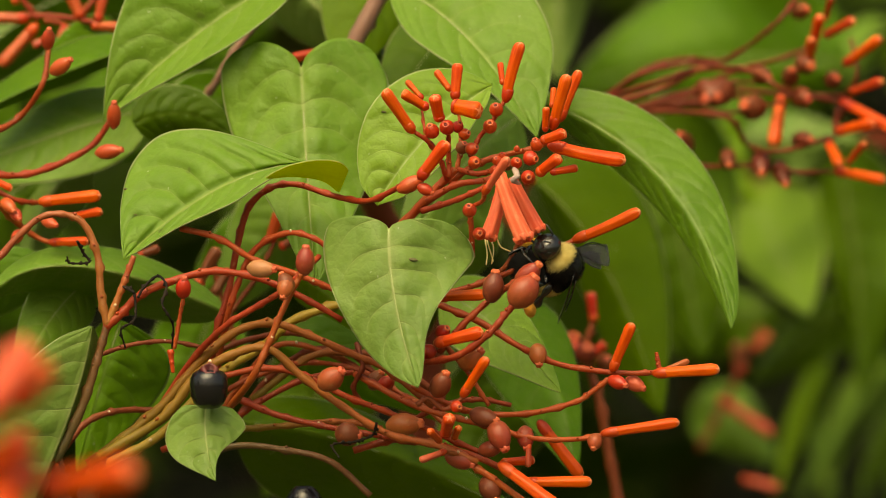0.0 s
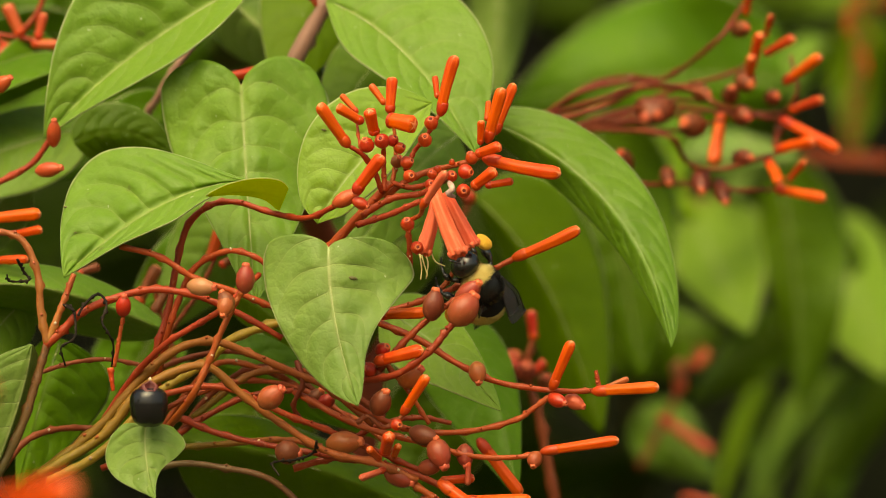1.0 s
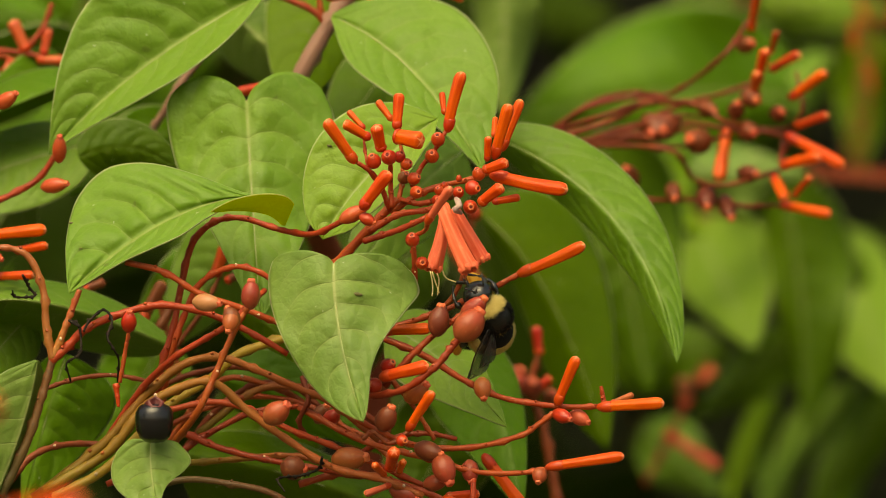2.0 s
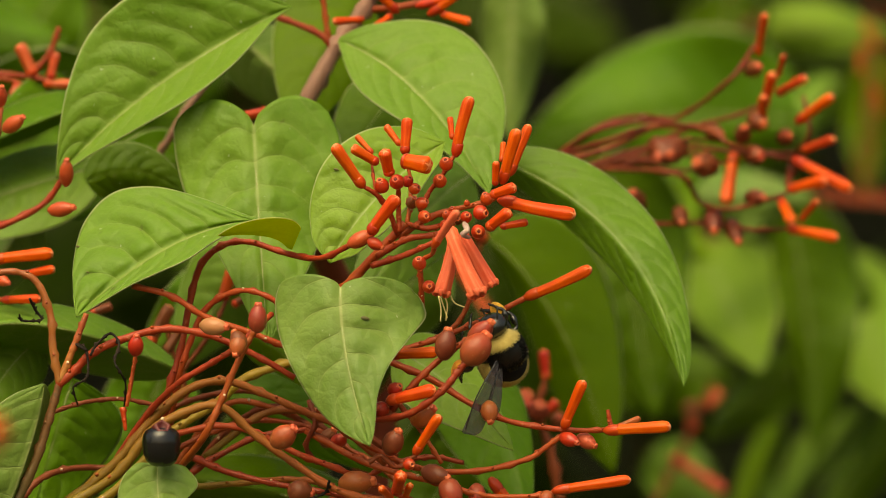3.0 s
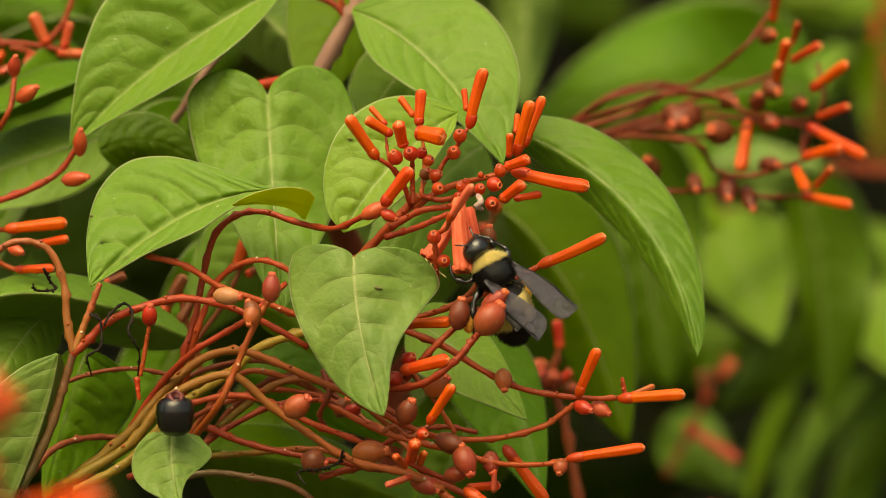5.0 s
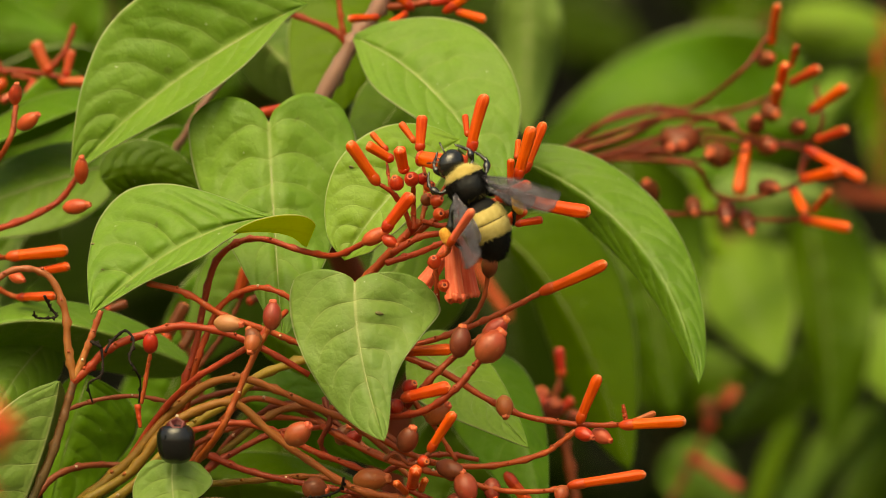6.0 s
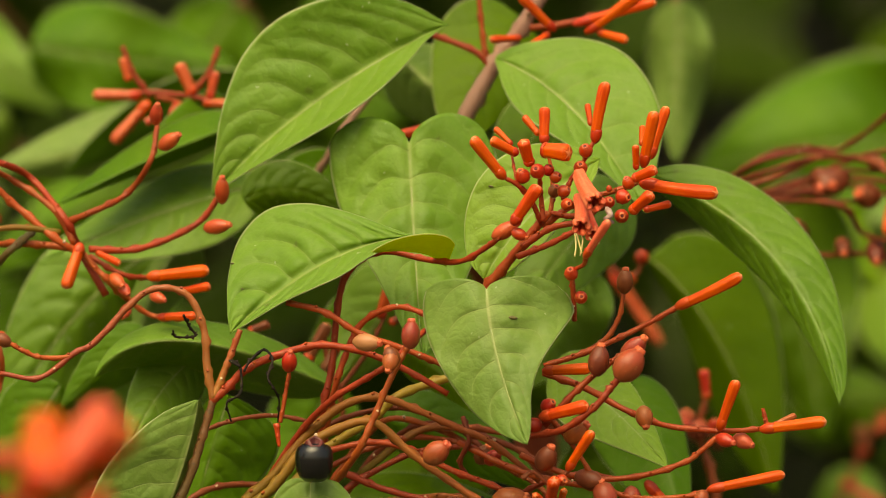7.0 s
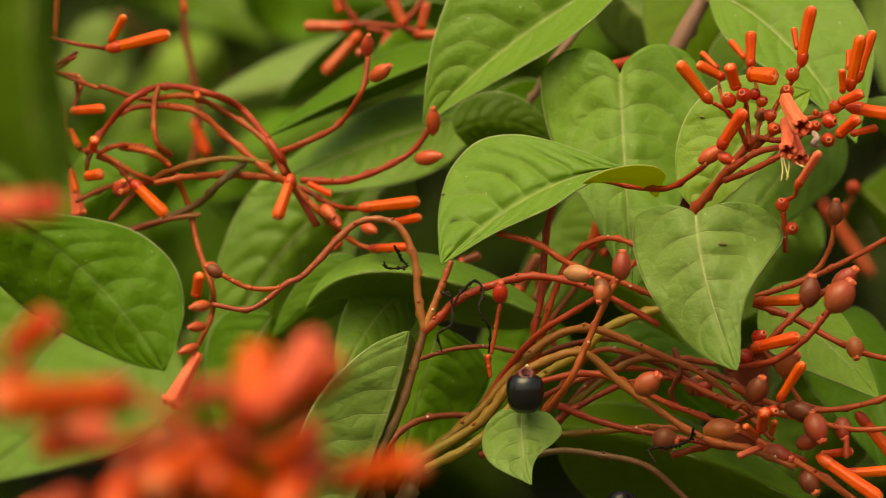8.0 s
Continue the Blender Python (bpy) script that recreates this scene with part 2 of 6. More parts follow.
def spline(pts, n):
    """A smooth line through a few points (Catmull-Rom), n places on it."""
    p = np.array([tuple(q) for q in pts], dtype=float)
    if len(p) == 2:
        f = np.linspace(0, 1, n)[:, None]
        return p[0] * (1 - f) + p[1] * f
    e = np.vstack([2 * p[0] - p[1], p, 2 * p[-1] - p[-2]])
    out = []
    for x in np.linspace(0, len(p) - 1, n):
        i = min(int(x), len(p) - 2)
        f = x - i
        a, b, c, d = e[i:i + 4]
        out.append(0.5 * (2 * b + (c - a) * f + (2 * a - 5 * b + 4 * c - d) * f * f + (3 * b - a - 3 * c + d) * f ** 3))
    return np.array(out)


def tube(name, line, radii, mat, sides=8, knots=0.0, rng=None, cap=True):
    """A round stem along a line; knots: how far its old bud scars stand out."""
    line = np.asarray(line, float)
    n = len(line)
    tan = np.gradient(line, axis=0)
    tan /= np.linalg.norm(tan, axis=1)[:, None] + 1e-12
    ref = np.array((0.31, -0.9, 0.3))
    verts, uvs, faces = [], [], []
    length = np.concatenate([[0], np.cumsum(np.linalg.norm(np.diff(line, axis=0), axis=1))])
    length /= length[-1] + 1e-12
    scar = {}
    if knots and rng:
        for i in range(2, n - 2, 4):
            j = i + rng.randint(-1, 1)
            if 1 < j < n - 2:
                scar[j] = rng.randint(0, sides - 1)
    for i in range(n):
        a = np.cross(tan[i], ref)
        a /= np.linalg.norm(a) + 1e-12
        b = np.cross(tan[i], a)
        for k in range(sides):
            w = 2 * math.pi * k / sides
            r = radii[i]
            if i in scar and k in (scar[i], (scar[i] + 1) % sides):
                r *= 1 + knots
            elif i in scar:
                r *= 1 + knots * 0.25
            verts.append(line[i] + r * (math.cos(w) * a + math.sin(w) * b))
            uvs.append((k / sides, length[i]))
    for i in range(n - 1):
        for k in range(sides):
            k2 = (k + 1) % sides
            faces.append((i * sides + k, i * sides + k2, (i + 1) * sides + k2, (i + 1) * sides + k))
    if cap:
        faces.append(tuple(range(sides - 1, -1, -1)))
        faces.append(tuple((n - 1) * sides + k for k in range(sides)))
    return mesh_of(name, verts, faces, mat, uvs)


def lathe(name, a, b, prof, mat, sides=12, lobes=0, depth=0.0, bend=0.0):
    """A round body from a to b: prof holds (place along, radius in metres) pairs; lobes: a star-shaped section; bend: bow in metres."""
    a, b = np.array(tuple(a)), np.array(tuple(b))
    ax = b - a
    ln = np.linalg.norm(ax)
    ax /= ln
    x = np.cross(ax, (0.05, 1.0, 0.02))
    x /= np.linalg.norm(x)
    y = np.cross(ax, x)
    verts, uvs, faces = [], [], []
    for s, r in prof:
        c = a + ax * ln * s + x * bend * 4 * s * (1 - s)
        for k in range(sides):
            w = 2 * math.pi * k / sides
            q = r * (1 + depth * math.cos(lobes * w)) if lobes else r
            verts.append(c + q * (math.cos(w) * x + math.sin(w) * y))
            uvs.append((k / sides, s))
    n = len(prof)
    for i in range(n - 1):
        for k in range(sides):
            k2 = (k + 1) % sides
            faces.append((i * sides + k, i * sides + k2, (i + 1) * sides + k2, (i + 1) * sides + k))
    faces.append(tuple(range(sides - 1, -1, -1)))
    faces.append(tuple((n - 1) * sides + k for k in range(sides)))
    return mesh_of(name, verts, faces, mat, uvs)


class Kit:
    """Adds the parts of one plant thing whose base stands at a grid place; pts are grid places (u, v, d)."""

    def __init__(self, name, base, label, category, group="", grid=G, d=0.0, seed=1):
        self.grid, self.d, self.rng = grid, d, random.Random(seed)
        self.at = self.p(base)
        self.ob = thing(name, self.at, label, category, group)

    def p(self, q):
        return self.grid(q[0], q[1], self.d + (q[2] if len(q) > 2 else 0.0))

    def loc(self, q):
        return self.p(q) - self.at

    def stem(self, pts, r0=5.0, r1=None, mat=None, name="stem", n=None, knots=0.55, wander=1.2):
        r1 = r0 * 0.8 if r1 is None else r1
        pts = [(q[0] + self.rng.uniform(-wander, wander), q[1] + self.rng.uniform(-wander, wander), q[2] if len(q) > 2 else 0) for q in pts]
        n = n or max(8, 5 * len(pts) + 4)
        line = spline([self.loc(q) for q in pts], n)
        rad = [UNIT * (r0 + (r1 - r0) * i / (n - 1)) * (1 + 0.07 * math.sin(i * 1.9 + r0)) for i in range(n)]
        ob = part(name, tube(name, line, rad, mat or M_STEM, 8, knots, self.rng), self.ob)
        if knots and n > 18:
            for i in range(5, n - 3, 9):
                a = Vector(line[i]) + Vector((self.rng.uniform(-0.5, 0.5), -0.7, self.rng.uniform(0.1, 0.9))).normalized() * rad[i] * 0.8
                o = (a - Vector(line[i])).normalized()
                part("bud_scar", lathe("bud_scar", a, a + o * rad[i] * 0.75, [(0, rad[i] * 0.5), (0.5, rad[i] * 0.45), (0.9, rad[i] * 0.38), (1, rad[i] * 0.2)], M_SCAR if self.rng.random() < 0.14 else (mat or M_STEM), 6), ob)
        return ob

    def bud(self, a, b, w=22, mat=None, calyx=0.16, bend=0.0, label=""):
        """A closed tubular flower: calyx, corolla and a pale five-pointed tip."""
        A, B = self.loc(a), self.loc(b)
        r = w * UNIT / 2
        body = part("bud", lathe("corolla", A, B, [(0.08, r * 0.78), (0.2, r * 0.79), (0.45, r * 0.84), (0.75, r * 0.92), (0.88, r * 0.95), (0.94, r * 0.86), (0.975, r * 0.68), (0.99, r * 0.46), (1.0, r * 0.18)],
                                  mat or M_BUD, 20, 5, 0.07, bend * UNIT), self.ob, label)
        C = A + (B - A) * calyx * 1.25
        part("calyx", lathe("calyx", A - (B - A) * 0.05, C, [(0, r * 0.3), (0.12, r * 0.55), (0.35, r * 0.82), (0.62, r * 0.9), (0.88, r * 0.87), (1.0, r * 0.78)], M_CALYX, 12), body)
        D = A + (B - A) * 0.965
        part("tip", lathe("tip", D, B + (B - A) * 0.012, [(0, r * 0.66), (0.5, r * 0.5), (1, r * 0.16)], M_STAR, 10, 5, 0.3), body)
        return body

    def ball(self, c, r=11, to=(-0.2, -1.0, 0.35), mat=None):
        """A round young fruit whose ringed crown points along to (right, towards the eye, up)."""
        C = self.loc(c)
        t = Vector(to).normalized()
        r = r * UNIT
        body = part("fruit", lathe("fruit", C - t * r, C + t * r * 0.95, [(0, r * 0.3), (0.08, r * 0.55), (0.25, r * 0.88), (0.5, r), (0.75, r * 0.86), (0.9, r * 0.62), (1, r * 0.5)], mat or M_BUD_RED, 12), self.ob)
        part("crown", lathe("crown", C + t * r * 0.85, C + t * r * 1.12, [(0, r * 0.52), (0.6, r * 0.46), (1, r * 0.40), (0.9, r * 0.27), (0.3, r * 0.22)], M_CROWN, 10, 5, 0.08), body)
        part("pit", lathe("pit", C + t * r * 0.9, C + t * r * 1.02, [(0, r * 0.26), (1, r * 0.23)], M_PIT, 8), body)
        return body

    def fruit(self, a, b, r=16, mat=None, crown=True):
        """An egg-shaped fruit from its stalk a to its crowned tip b."""
        A, B = self.loc(a), self.loc(b)
        r = r * UNIT
        body = part("fruit", lathe("fruit", A, B, [(0, r * 0.28), (0.06, r * 0.5), (0.2, r * 0.84), (0.42, r), (0.62, r * 0.95), (0.8, r * 0.74), (0.9, r * 0.5), (0.96, r * 0.34)], mat or M_FRUIT, 14), self.ob)
        if crown:
            part("crown", lathe("crown", A + (B - A) * 0.92, A + (B - A) * 1.06, [(0, r * 0.42), (0.35, r * 0.4), (0.8, r * 0.36), (1, r * 0.27), (0.9, r * 0.16), (0.5, r * 0.1)], M_CROWN, 15, 5, 0.16), body)
        return body

    def flower(self, a, b, w0=18, w1=32, label="", bend=0.0):
        """An open tubular flower with five ribs and a frayed mouth."""
        A, B = self.loc(a), self.loc(b)
        r0, r1 = w0 * UNIT / 2, w1 * UNIT / 2
        body = part("flower", lathe("flower", A, B, [(0, r0 * 0.6), (0.06, r0), (0.3, r0 * 1.05), (0.65, (r0 + r1) / 2), (0.9, r1 * 0.95), (1.0, r1 * 1.0), (1.03, r1 * 0.92), (0.9, r1 * 0.8), (0.5, r0 * 0.7)], M_PETAL, 40, 5, 0.075, bend * UNIT), self.ob, label)
        ax = (B - A).normalized()
        x = ax.cross(Vector((0, 1, 0))).normalized()
        y = ax.cross(x)
        for k in range(5):
            w = 2 * math.pi * k / 5 + 0.3
            o = x * math.cos(w) + y * math.sin(w)
            p0 = B + o * r1 * 0.8 - ax * r1 * 0.4
            p1 = B + o * r1 * 0.84 + ax * r1 * 0.42
            part("petal", lathe("petal", p0, p1, [(0, r1 * 0.4), (0.4, r1 * 0.4), (0.8, r1 * 0.22), (1, r1 * 0.05)], M_PETAL, 8), body)
        return body


def leaf(base, ctrl, tip, wl, wr, dl=0.0, dr=0.0, mat=None, d=0.0, lobe=0.0, label="", grid=G, arch=0.0,
         wave=0.6, shape=1.0, veins=8, seed=0, petiole=None, quilt=0.8, notch=0.45, group="leaves of the bush", rib=True, fine=True, peak=0.62, left=None, right=None, bend=0.24):
    """A leaf along base, ctrl, tip; wl, wr: half widths on its left and right seen from the base, dl, dr: how far (mm) those edges lie
    behind the midrib; lobe: how far heart-shaped lobes reach back past the base."""
    rng = random.Random(seed + 17)
    b, c, t = ((q[0], q[1], (q[2] if len(q) > 2 else 0) + d) for q in (base, ctrl, tip))
    at = grid(*b)
    ob = thing("leaf", at, label, "leaf", group)
    nu, nv = (30, 16) if not fine else (90, 36) if d < 60 else (60, 24)
    b, c, t = np.array(b), np.array(c), np.array(t)
    ph = rng.uniform(0, 6)

    def mid(s):
        return b * (1 - s) ** 2 + 2 * c * s * (1 - s) + t * s * s

    shape = shape if isinstance(shape, tuple) else (shape, shape)

    def width(s, q):
        w = (math.sin(math.pi * min(1, s ** peak * 0.98 + 0.02)) ** 0.85) if not lobe else (
            notch + (1 - notch) * math.sin(math.pi / 2 * min(1, s / 0.22)) if s < 0.22 else max(0.0, math.cos(math.pi / 2 * ((s - 0.22) / 0.78) ** (1.12 * (shape[0] if q < 0 else shape[1])))))
        return max(w, 0.004)

    at_s = (0, 0.08, 0.18, 0.3, 0.45, 0.6, 0.75, 0.87, 0.95, 1.0)
    curves = {}
    for sign, halves in ((-1, left), (1, right)):
        if halves:
            line = spline([(x, y, 0) for x, y in zip(at_s, (*halves, 0))], 90)
            curves[sign] = line
            if sign < 0:
                wl = max(halves)
            else:
                wr = max(halves)
    plain = width

    def width(s, q):
        sign = 1 if q > 0 else -1
        if sign in curves:
            line = curves[sign]
            return max(0.004, float(np.interp(s, line[:, 0], line[:, 1])) / (wr if sign > 0 else wl))
        return plain(s, q)

    verts, uvs, vein_uvs, faces = [], [], [], []
    shift = rng.uniform(0, 1), rng.uniform(0, 1)
    for i in range(nu + 1):
        s = i / nu
        m = mid(s)
        tg = 2 * (c - b) * (1 - s) + 2 * (t - c) * s
        tg2 = tg[:2] / (np.linalg.norm(tg[:2]) + 1e-9)
        right = np.array((-tg2[1], tg2[0]))      # to the right of one who looks from base to tip on the page, v down
        for j in range(nv + 1):
            q = -1 + 2 * j / nv
            w = width(s, q)
            a = abs(q)
            ww, dd = (wr, dr) if q > 0 else (wl, dl)
            back = lobe * max(0.0, math.sin(math.pi * a)) ** 0.6 * (1 - s) ** 6 if lobe else 0.0
            uvp = m[:2] + right * (q * w * ww) - tg2 * back
            dep = m[2] + dd * (a * w) ** 1.15 + arch * (4 * s * (1 - s)) * -1
            dep += wave * a * a * w * math.sin(9 * s + ph + (1.3 if q > 0 else 0)) * (ww / 60)
            bump = noise.noise(Vector((uvp[0] / 34 + seed, uvp[1] / 34, 0.5 + seed))) if fine else 0.0
            lump = noise.noise(Vector((uvp[0] / 95 + seed, uvp[1] / 95, 4.5 + seed))) if fine else 0.0
            dep += (0.45 * bump + 0.8 * lump) * w * min(1, ww / 60)
            # side veins leave the midrib almost squarely and bend towards the tip; the blade bulges between them
            phase = (s - 0.05 * a - bend * a ** 2.6 + 0.012 * math.sin(5 * s + ph + (2 if q > 0 else 0)) + 0.014 * bump) * veins + shift[q > 0]
            f = phase % 1.0
            size = min(1.0, ww / 90)
            fall = min(1, a * 5) * (1 - a ** 3) * w ** 0.5
            dep -= quilt * size * 0.85 * (math.sin(math.pi * f) ** 0.6 - 0.6) * fall * (1.15 - 0.5 * f)
            dep += quilt * 0.7 * size * max(0, 1 - a * 7)
            vein_uvs.append((phase, q))
            verts.append(grid(uvp[0], uvp[1], dep) - at)
            uvs.append((0.5 + 0.5 * q, s))
    for i in range(nu):
        for j in range(nv):
            a = i * (nv + 1) + j
            faces.append((a, a + 1, a + nv + 2, a + nv + 1))
    me = mesh_of("blade", verts, faces, mat or M_LEAF, uvs, veins=vein_uvs)
    blade = part("blade", me, ob)
    so = blade.modifiers.new("thickness", 'SOLIDIFY')
    so.thickness = 0.00025
    so.offset = 0
    if rib:
        line = [grid(*(mid(s) + np.array((0, 0, 0.3 - arch * 4 * s * (1 - s))))) - at for s in np.linspace(0.0, 0.97, 14)]
        rr = [UNIT * max(0.5, min(1.5, (wl + wr) / 150)) * (1 - 0.7 * k / 13) for k in range(14)]
        part("midrib", tube("midrib", line, rr, M_RIB, 6), ob)
    if petiole:
        line = spline([Vector((0, 0, 0))] + [grid(q[0], q[1], d + (q[2] if len(q) > 2 else 0)) - at for q in petiole], 10)
        part("petiole", tube("petiole", line, [UNIT * 3.5] * 10, M_STEM_DARK, 7), ob)
    return ob


M_RIB = skin_material("midrib_pale", (0.30, 0.36, 0.13), (0.36, 0.41, 0.18), 0.5, 300, 0.3)


# ---- ground and hedge behind ----
def ground_material():
    m, N, K, P = nodes_of("soil_and_litter")
    a = stretch(N, K, noise_of(N, K, 6, 6), 0.35, 0.65)
    b = noise_of(N, K, 90, 4)
    base = mixc(N, K, a, (0.045, 0.035, 0.02), (0.05, 0.08, 0.022))
    base = mixc(N, K, stretch(N, K, b, 0.4, 0.7), base, (0.09, 0.07, 0.04))
    K.new(base, P.inputs["Base Color"])
    P.inputs["Roughness"].default_value = 0.95
    bump_of(N, K, P, b, 0.8, 0.01)
    return m


def build_ground():
    n, half, z = 40, 60.0, -1.1
    verts, faces = [], []
    for i in range(n + 1):
        for j in range(n + 1):
            x, y = (i / n - 0.5) * 2, (j / n - 0.5) * 2
            x, y = half * x * abs(x), half * y * abs(y)
            verts.append((x, y, z + 0.03 * noise.noise(Vector((x, y, 0.3)))))
    for i in range(n):
        for j in range(n):
            a = i * (n + 1) + j
            faces.append((a, a + n + 1, a + n + 2, a + 1))
    tagged(new("ground", mesh_of("ground", verts, faces, ground_material())), "dark soil with leaf litter under the bushes", "ground", kind="structure")


build_ground()


# Dark leaf colour carries the shade that falls too weakly on the open hedge.
M_HEDGE_SHADED = leaf_material("hedge_leaf_shade_painted", (0.028, 0.06, 0.004), (0.045, 0.09, 0.006), (0.06, 0.1, 0.012), 0.15, spec=0.15)


def build_hedge():
    """The inside of the shrubbery far behind: a mass of leaves, nobody could count them, shade painted into their
    green.
    """
    rng = random.Random(5)
    verts, faces, uvs = [], [], []
    for k in range(8000):
        y = rng.uniform(1.0, 1.9)
        x, z = rng.uniform(-2.3, 2.3), rng.uniform(-1.1, 0.75 + 0.25 * rng.random())
        c = Vector((x, y, z))
        q = Euler((rng.uniform(-1.2, 0.6), rng.uniform(-0.8, 0.8), rng.uniform(0, 6.28))).to_matrix()
        ln, w = rng.uniform(0.05, 0.11), rng.uniform(0.02, 0.04)
        i0 = len(verts)
        for s, ww in ((0, 0.1), (0.3, 1), (0.65, 0.8), (1, 0.02)):
            for e in (-1, 0, 1):
                verts.append(c + q @ Vector((e * w * ww, ln * s, 0.012 * abs(e) - 0.02 * s * s)))
                uvs.append((0.5 + 0.5 * e, s))
        for r in range(3):
            for e in range(2):
                a = i0 + r * 3 + e
                faces.append((a, a + 1, a + 4, a + 3))
    ob = new("hedge_foliage", mesh_of("hedge_foliage", verts, faces, M_HEDGE_SHADED, uvs, veins=[(6 * b, a) for a, b in uvs]))
    tagged(ob, "dense shrub foliage in the distance, its green painted dark for shade", "hedge", kind="stuff")
    # Near-black sheet behind the leaves: the hedge's inner shade put into its colour.
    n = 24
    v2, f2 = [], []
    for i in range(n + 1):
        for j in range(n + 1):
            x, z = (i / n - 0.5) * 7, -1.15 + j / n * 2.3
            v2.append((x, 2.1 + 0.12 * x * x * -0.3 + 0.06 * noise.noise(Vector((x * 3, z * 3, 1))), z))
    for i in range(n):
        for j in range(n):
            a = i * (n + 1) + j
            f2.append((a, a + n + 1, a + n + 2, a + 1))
    m, N, K, P = nodes_of("hedge_painted_shade")
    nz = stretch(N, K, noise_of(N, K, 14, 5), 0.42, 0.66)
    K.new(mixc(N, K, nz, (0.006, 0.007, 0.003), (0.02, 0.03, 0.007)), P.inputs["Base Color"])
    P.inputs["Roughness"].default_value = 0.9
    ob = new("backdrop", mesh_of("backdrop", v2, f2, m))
    tagged(ob, "dark sheet painted as the deep shade inside the hedge", "backdrop", kind="structure")


build_hedge()

# ---- far blurred leaves and stalks of other bushes ----
FAR = "blurred leaves of the bushes behind"


def far(base, tip, wl, wr, mat, d, label, dl=6.0, dr=6.0, bow=(0, 0), grid=G, seed=0):
    c = ((base[0] + tip[0]) / 2 + bow[0], (base[1] + tip[1]) / 2 + bow[1])
    return leaf(base, c, tip, wl, wr, dl, dr, mat, d, label=label, grid=grid, seed=seed, fine=False, group=FAR, wave=4.0, quilt=2.0)


far((1410, 196), (916, 240), 120, 158, M_LEAF_DEEP, 400, "broad bright green leaf hanging behind the flowers", bow=(-10, -56), seed=1)
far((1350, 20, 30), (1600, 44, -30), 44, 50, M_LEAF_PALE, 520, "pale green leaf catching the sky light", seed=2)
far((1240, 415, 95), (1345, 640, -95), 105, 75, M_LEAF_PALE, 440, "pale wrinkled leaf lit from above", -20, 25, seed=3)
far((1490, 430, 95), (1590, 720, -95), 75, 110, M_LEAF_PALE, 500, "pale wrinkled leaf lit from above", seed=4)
far((1390, 330), (1440, 790), 100, 52, M_LEAF_OLIVE_SHADE, 380, "large dark olive leaf hanging straight down", bow=(30, 0), seed=5)
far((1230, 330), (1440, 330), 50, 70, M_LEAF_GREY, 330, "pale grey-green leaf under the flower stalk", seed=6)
far((1290, -40), (1290, 220), 90, 90, M_LEAF_OLIVE_SHADE, 560, "olive leaf with half shade painted into its colour", seed=7)
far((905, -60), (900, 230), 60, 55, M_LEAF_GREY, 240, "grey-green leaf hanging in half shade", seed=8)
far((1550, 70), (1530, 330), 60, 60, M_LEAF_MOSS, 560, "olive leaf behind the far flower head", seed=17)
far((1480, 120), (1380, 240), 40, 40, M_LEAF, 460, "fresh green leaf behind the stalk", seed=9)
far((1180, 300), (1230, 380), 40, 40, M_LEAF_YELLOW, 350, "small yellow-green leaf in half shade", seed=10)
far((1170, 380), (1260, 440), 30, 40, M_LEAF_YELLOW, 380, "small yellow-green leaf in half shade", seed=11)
far((1530, 470), (1440, 560), 50, 50, M_LEAF_OLIVE_SHADE, 520, "olive leaf with shade painted into its colour", seed=12)
far((1080, 640), (1310, 640), 60, 90, M_LEAF_OLIVE_SHADE, 420, "green leaf with shade painted into its colour", seed=13)
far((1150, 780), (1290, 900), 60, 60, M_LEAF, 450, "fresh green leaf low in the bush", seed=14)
far((1430, 610), (1240, 760), 60, 50, M_LEAF_OLIVE_SHADE, 430, "green leaf with shade painted into its colour", seed=15)
far((1600, 700), (1430, 960), 50, 50, M_LEAF_OLIVE_SHADE, 520, "green leaf with shade painted into its colour", seed=16)
for i, (a, b, w, m) in enumerate((((1530, 690), (1320, 980), 22, M_LEAF), ((1440, 740), (1370, 980), 26, M_LEAF_PALE), ((1380, 720), (1290, 960), 24, M_LEAF_YELLOW),
                                  ((1510, 770), (1440, 980), 20, M_LEAF), ((1340, 790), (1400, 980), 20, M_LEAF), ((1570, 740), (1490, 980), 26, M_LEAF_DEEP))):
    far(a, b, w, w, m, 480 + 15 * i, "long arching grass blade behind the bush", 8, 8, (-12, -20), seed=20 + i)
far((1070, 250), (1160, 720), 120, 110, M_LEAF_OLIVE_SHADE, 300, "broad dark green leaf hanging behind the flowers", seed=61)
# towards the other end of the bush
far((-560, -60), (-200, 140), 90, 80, M_LEAF, 330, "broad green leaf behind the stalks", bow=(30, -40), seed=31)
far((-250, 20), (120, 60), 100, 100, M_LEAF_DEEP, 300, "broad green leaf behind the stalks", bow=(0, 10), seed=32)
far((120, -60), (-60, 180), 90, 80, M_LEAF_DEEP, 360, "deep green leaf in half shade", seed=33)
far((-470, 90), (-640, 330), 70, 60, M_LEAF_GREY, 380, "grey-green leaf in half shade", seed=34)
far((-300, 130), (-470, 300), 60, 60, M_LEAF_PALE, 400, "pale leaf behind the stalks", seed=35)
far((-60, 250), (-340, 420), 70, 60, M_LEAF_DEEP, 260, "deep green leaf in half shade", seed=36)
far((-380, 300), (-560, 520), 80, 70, M_LEAF_OLIVE_SHADE, 300, "olive leaf with shade painted into its colour", seed=37)
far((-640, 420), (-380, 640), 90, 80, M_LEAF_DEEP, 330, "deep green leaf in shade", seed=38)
far((-180, 600), (-420, 880), 100, 90, M_LEAF_OLIVE_SHADE, 260, "olive leaf with shade painted into its colour", seed=39)
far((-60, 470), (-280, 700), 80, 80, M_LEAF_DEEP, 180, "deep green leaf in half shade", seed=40)
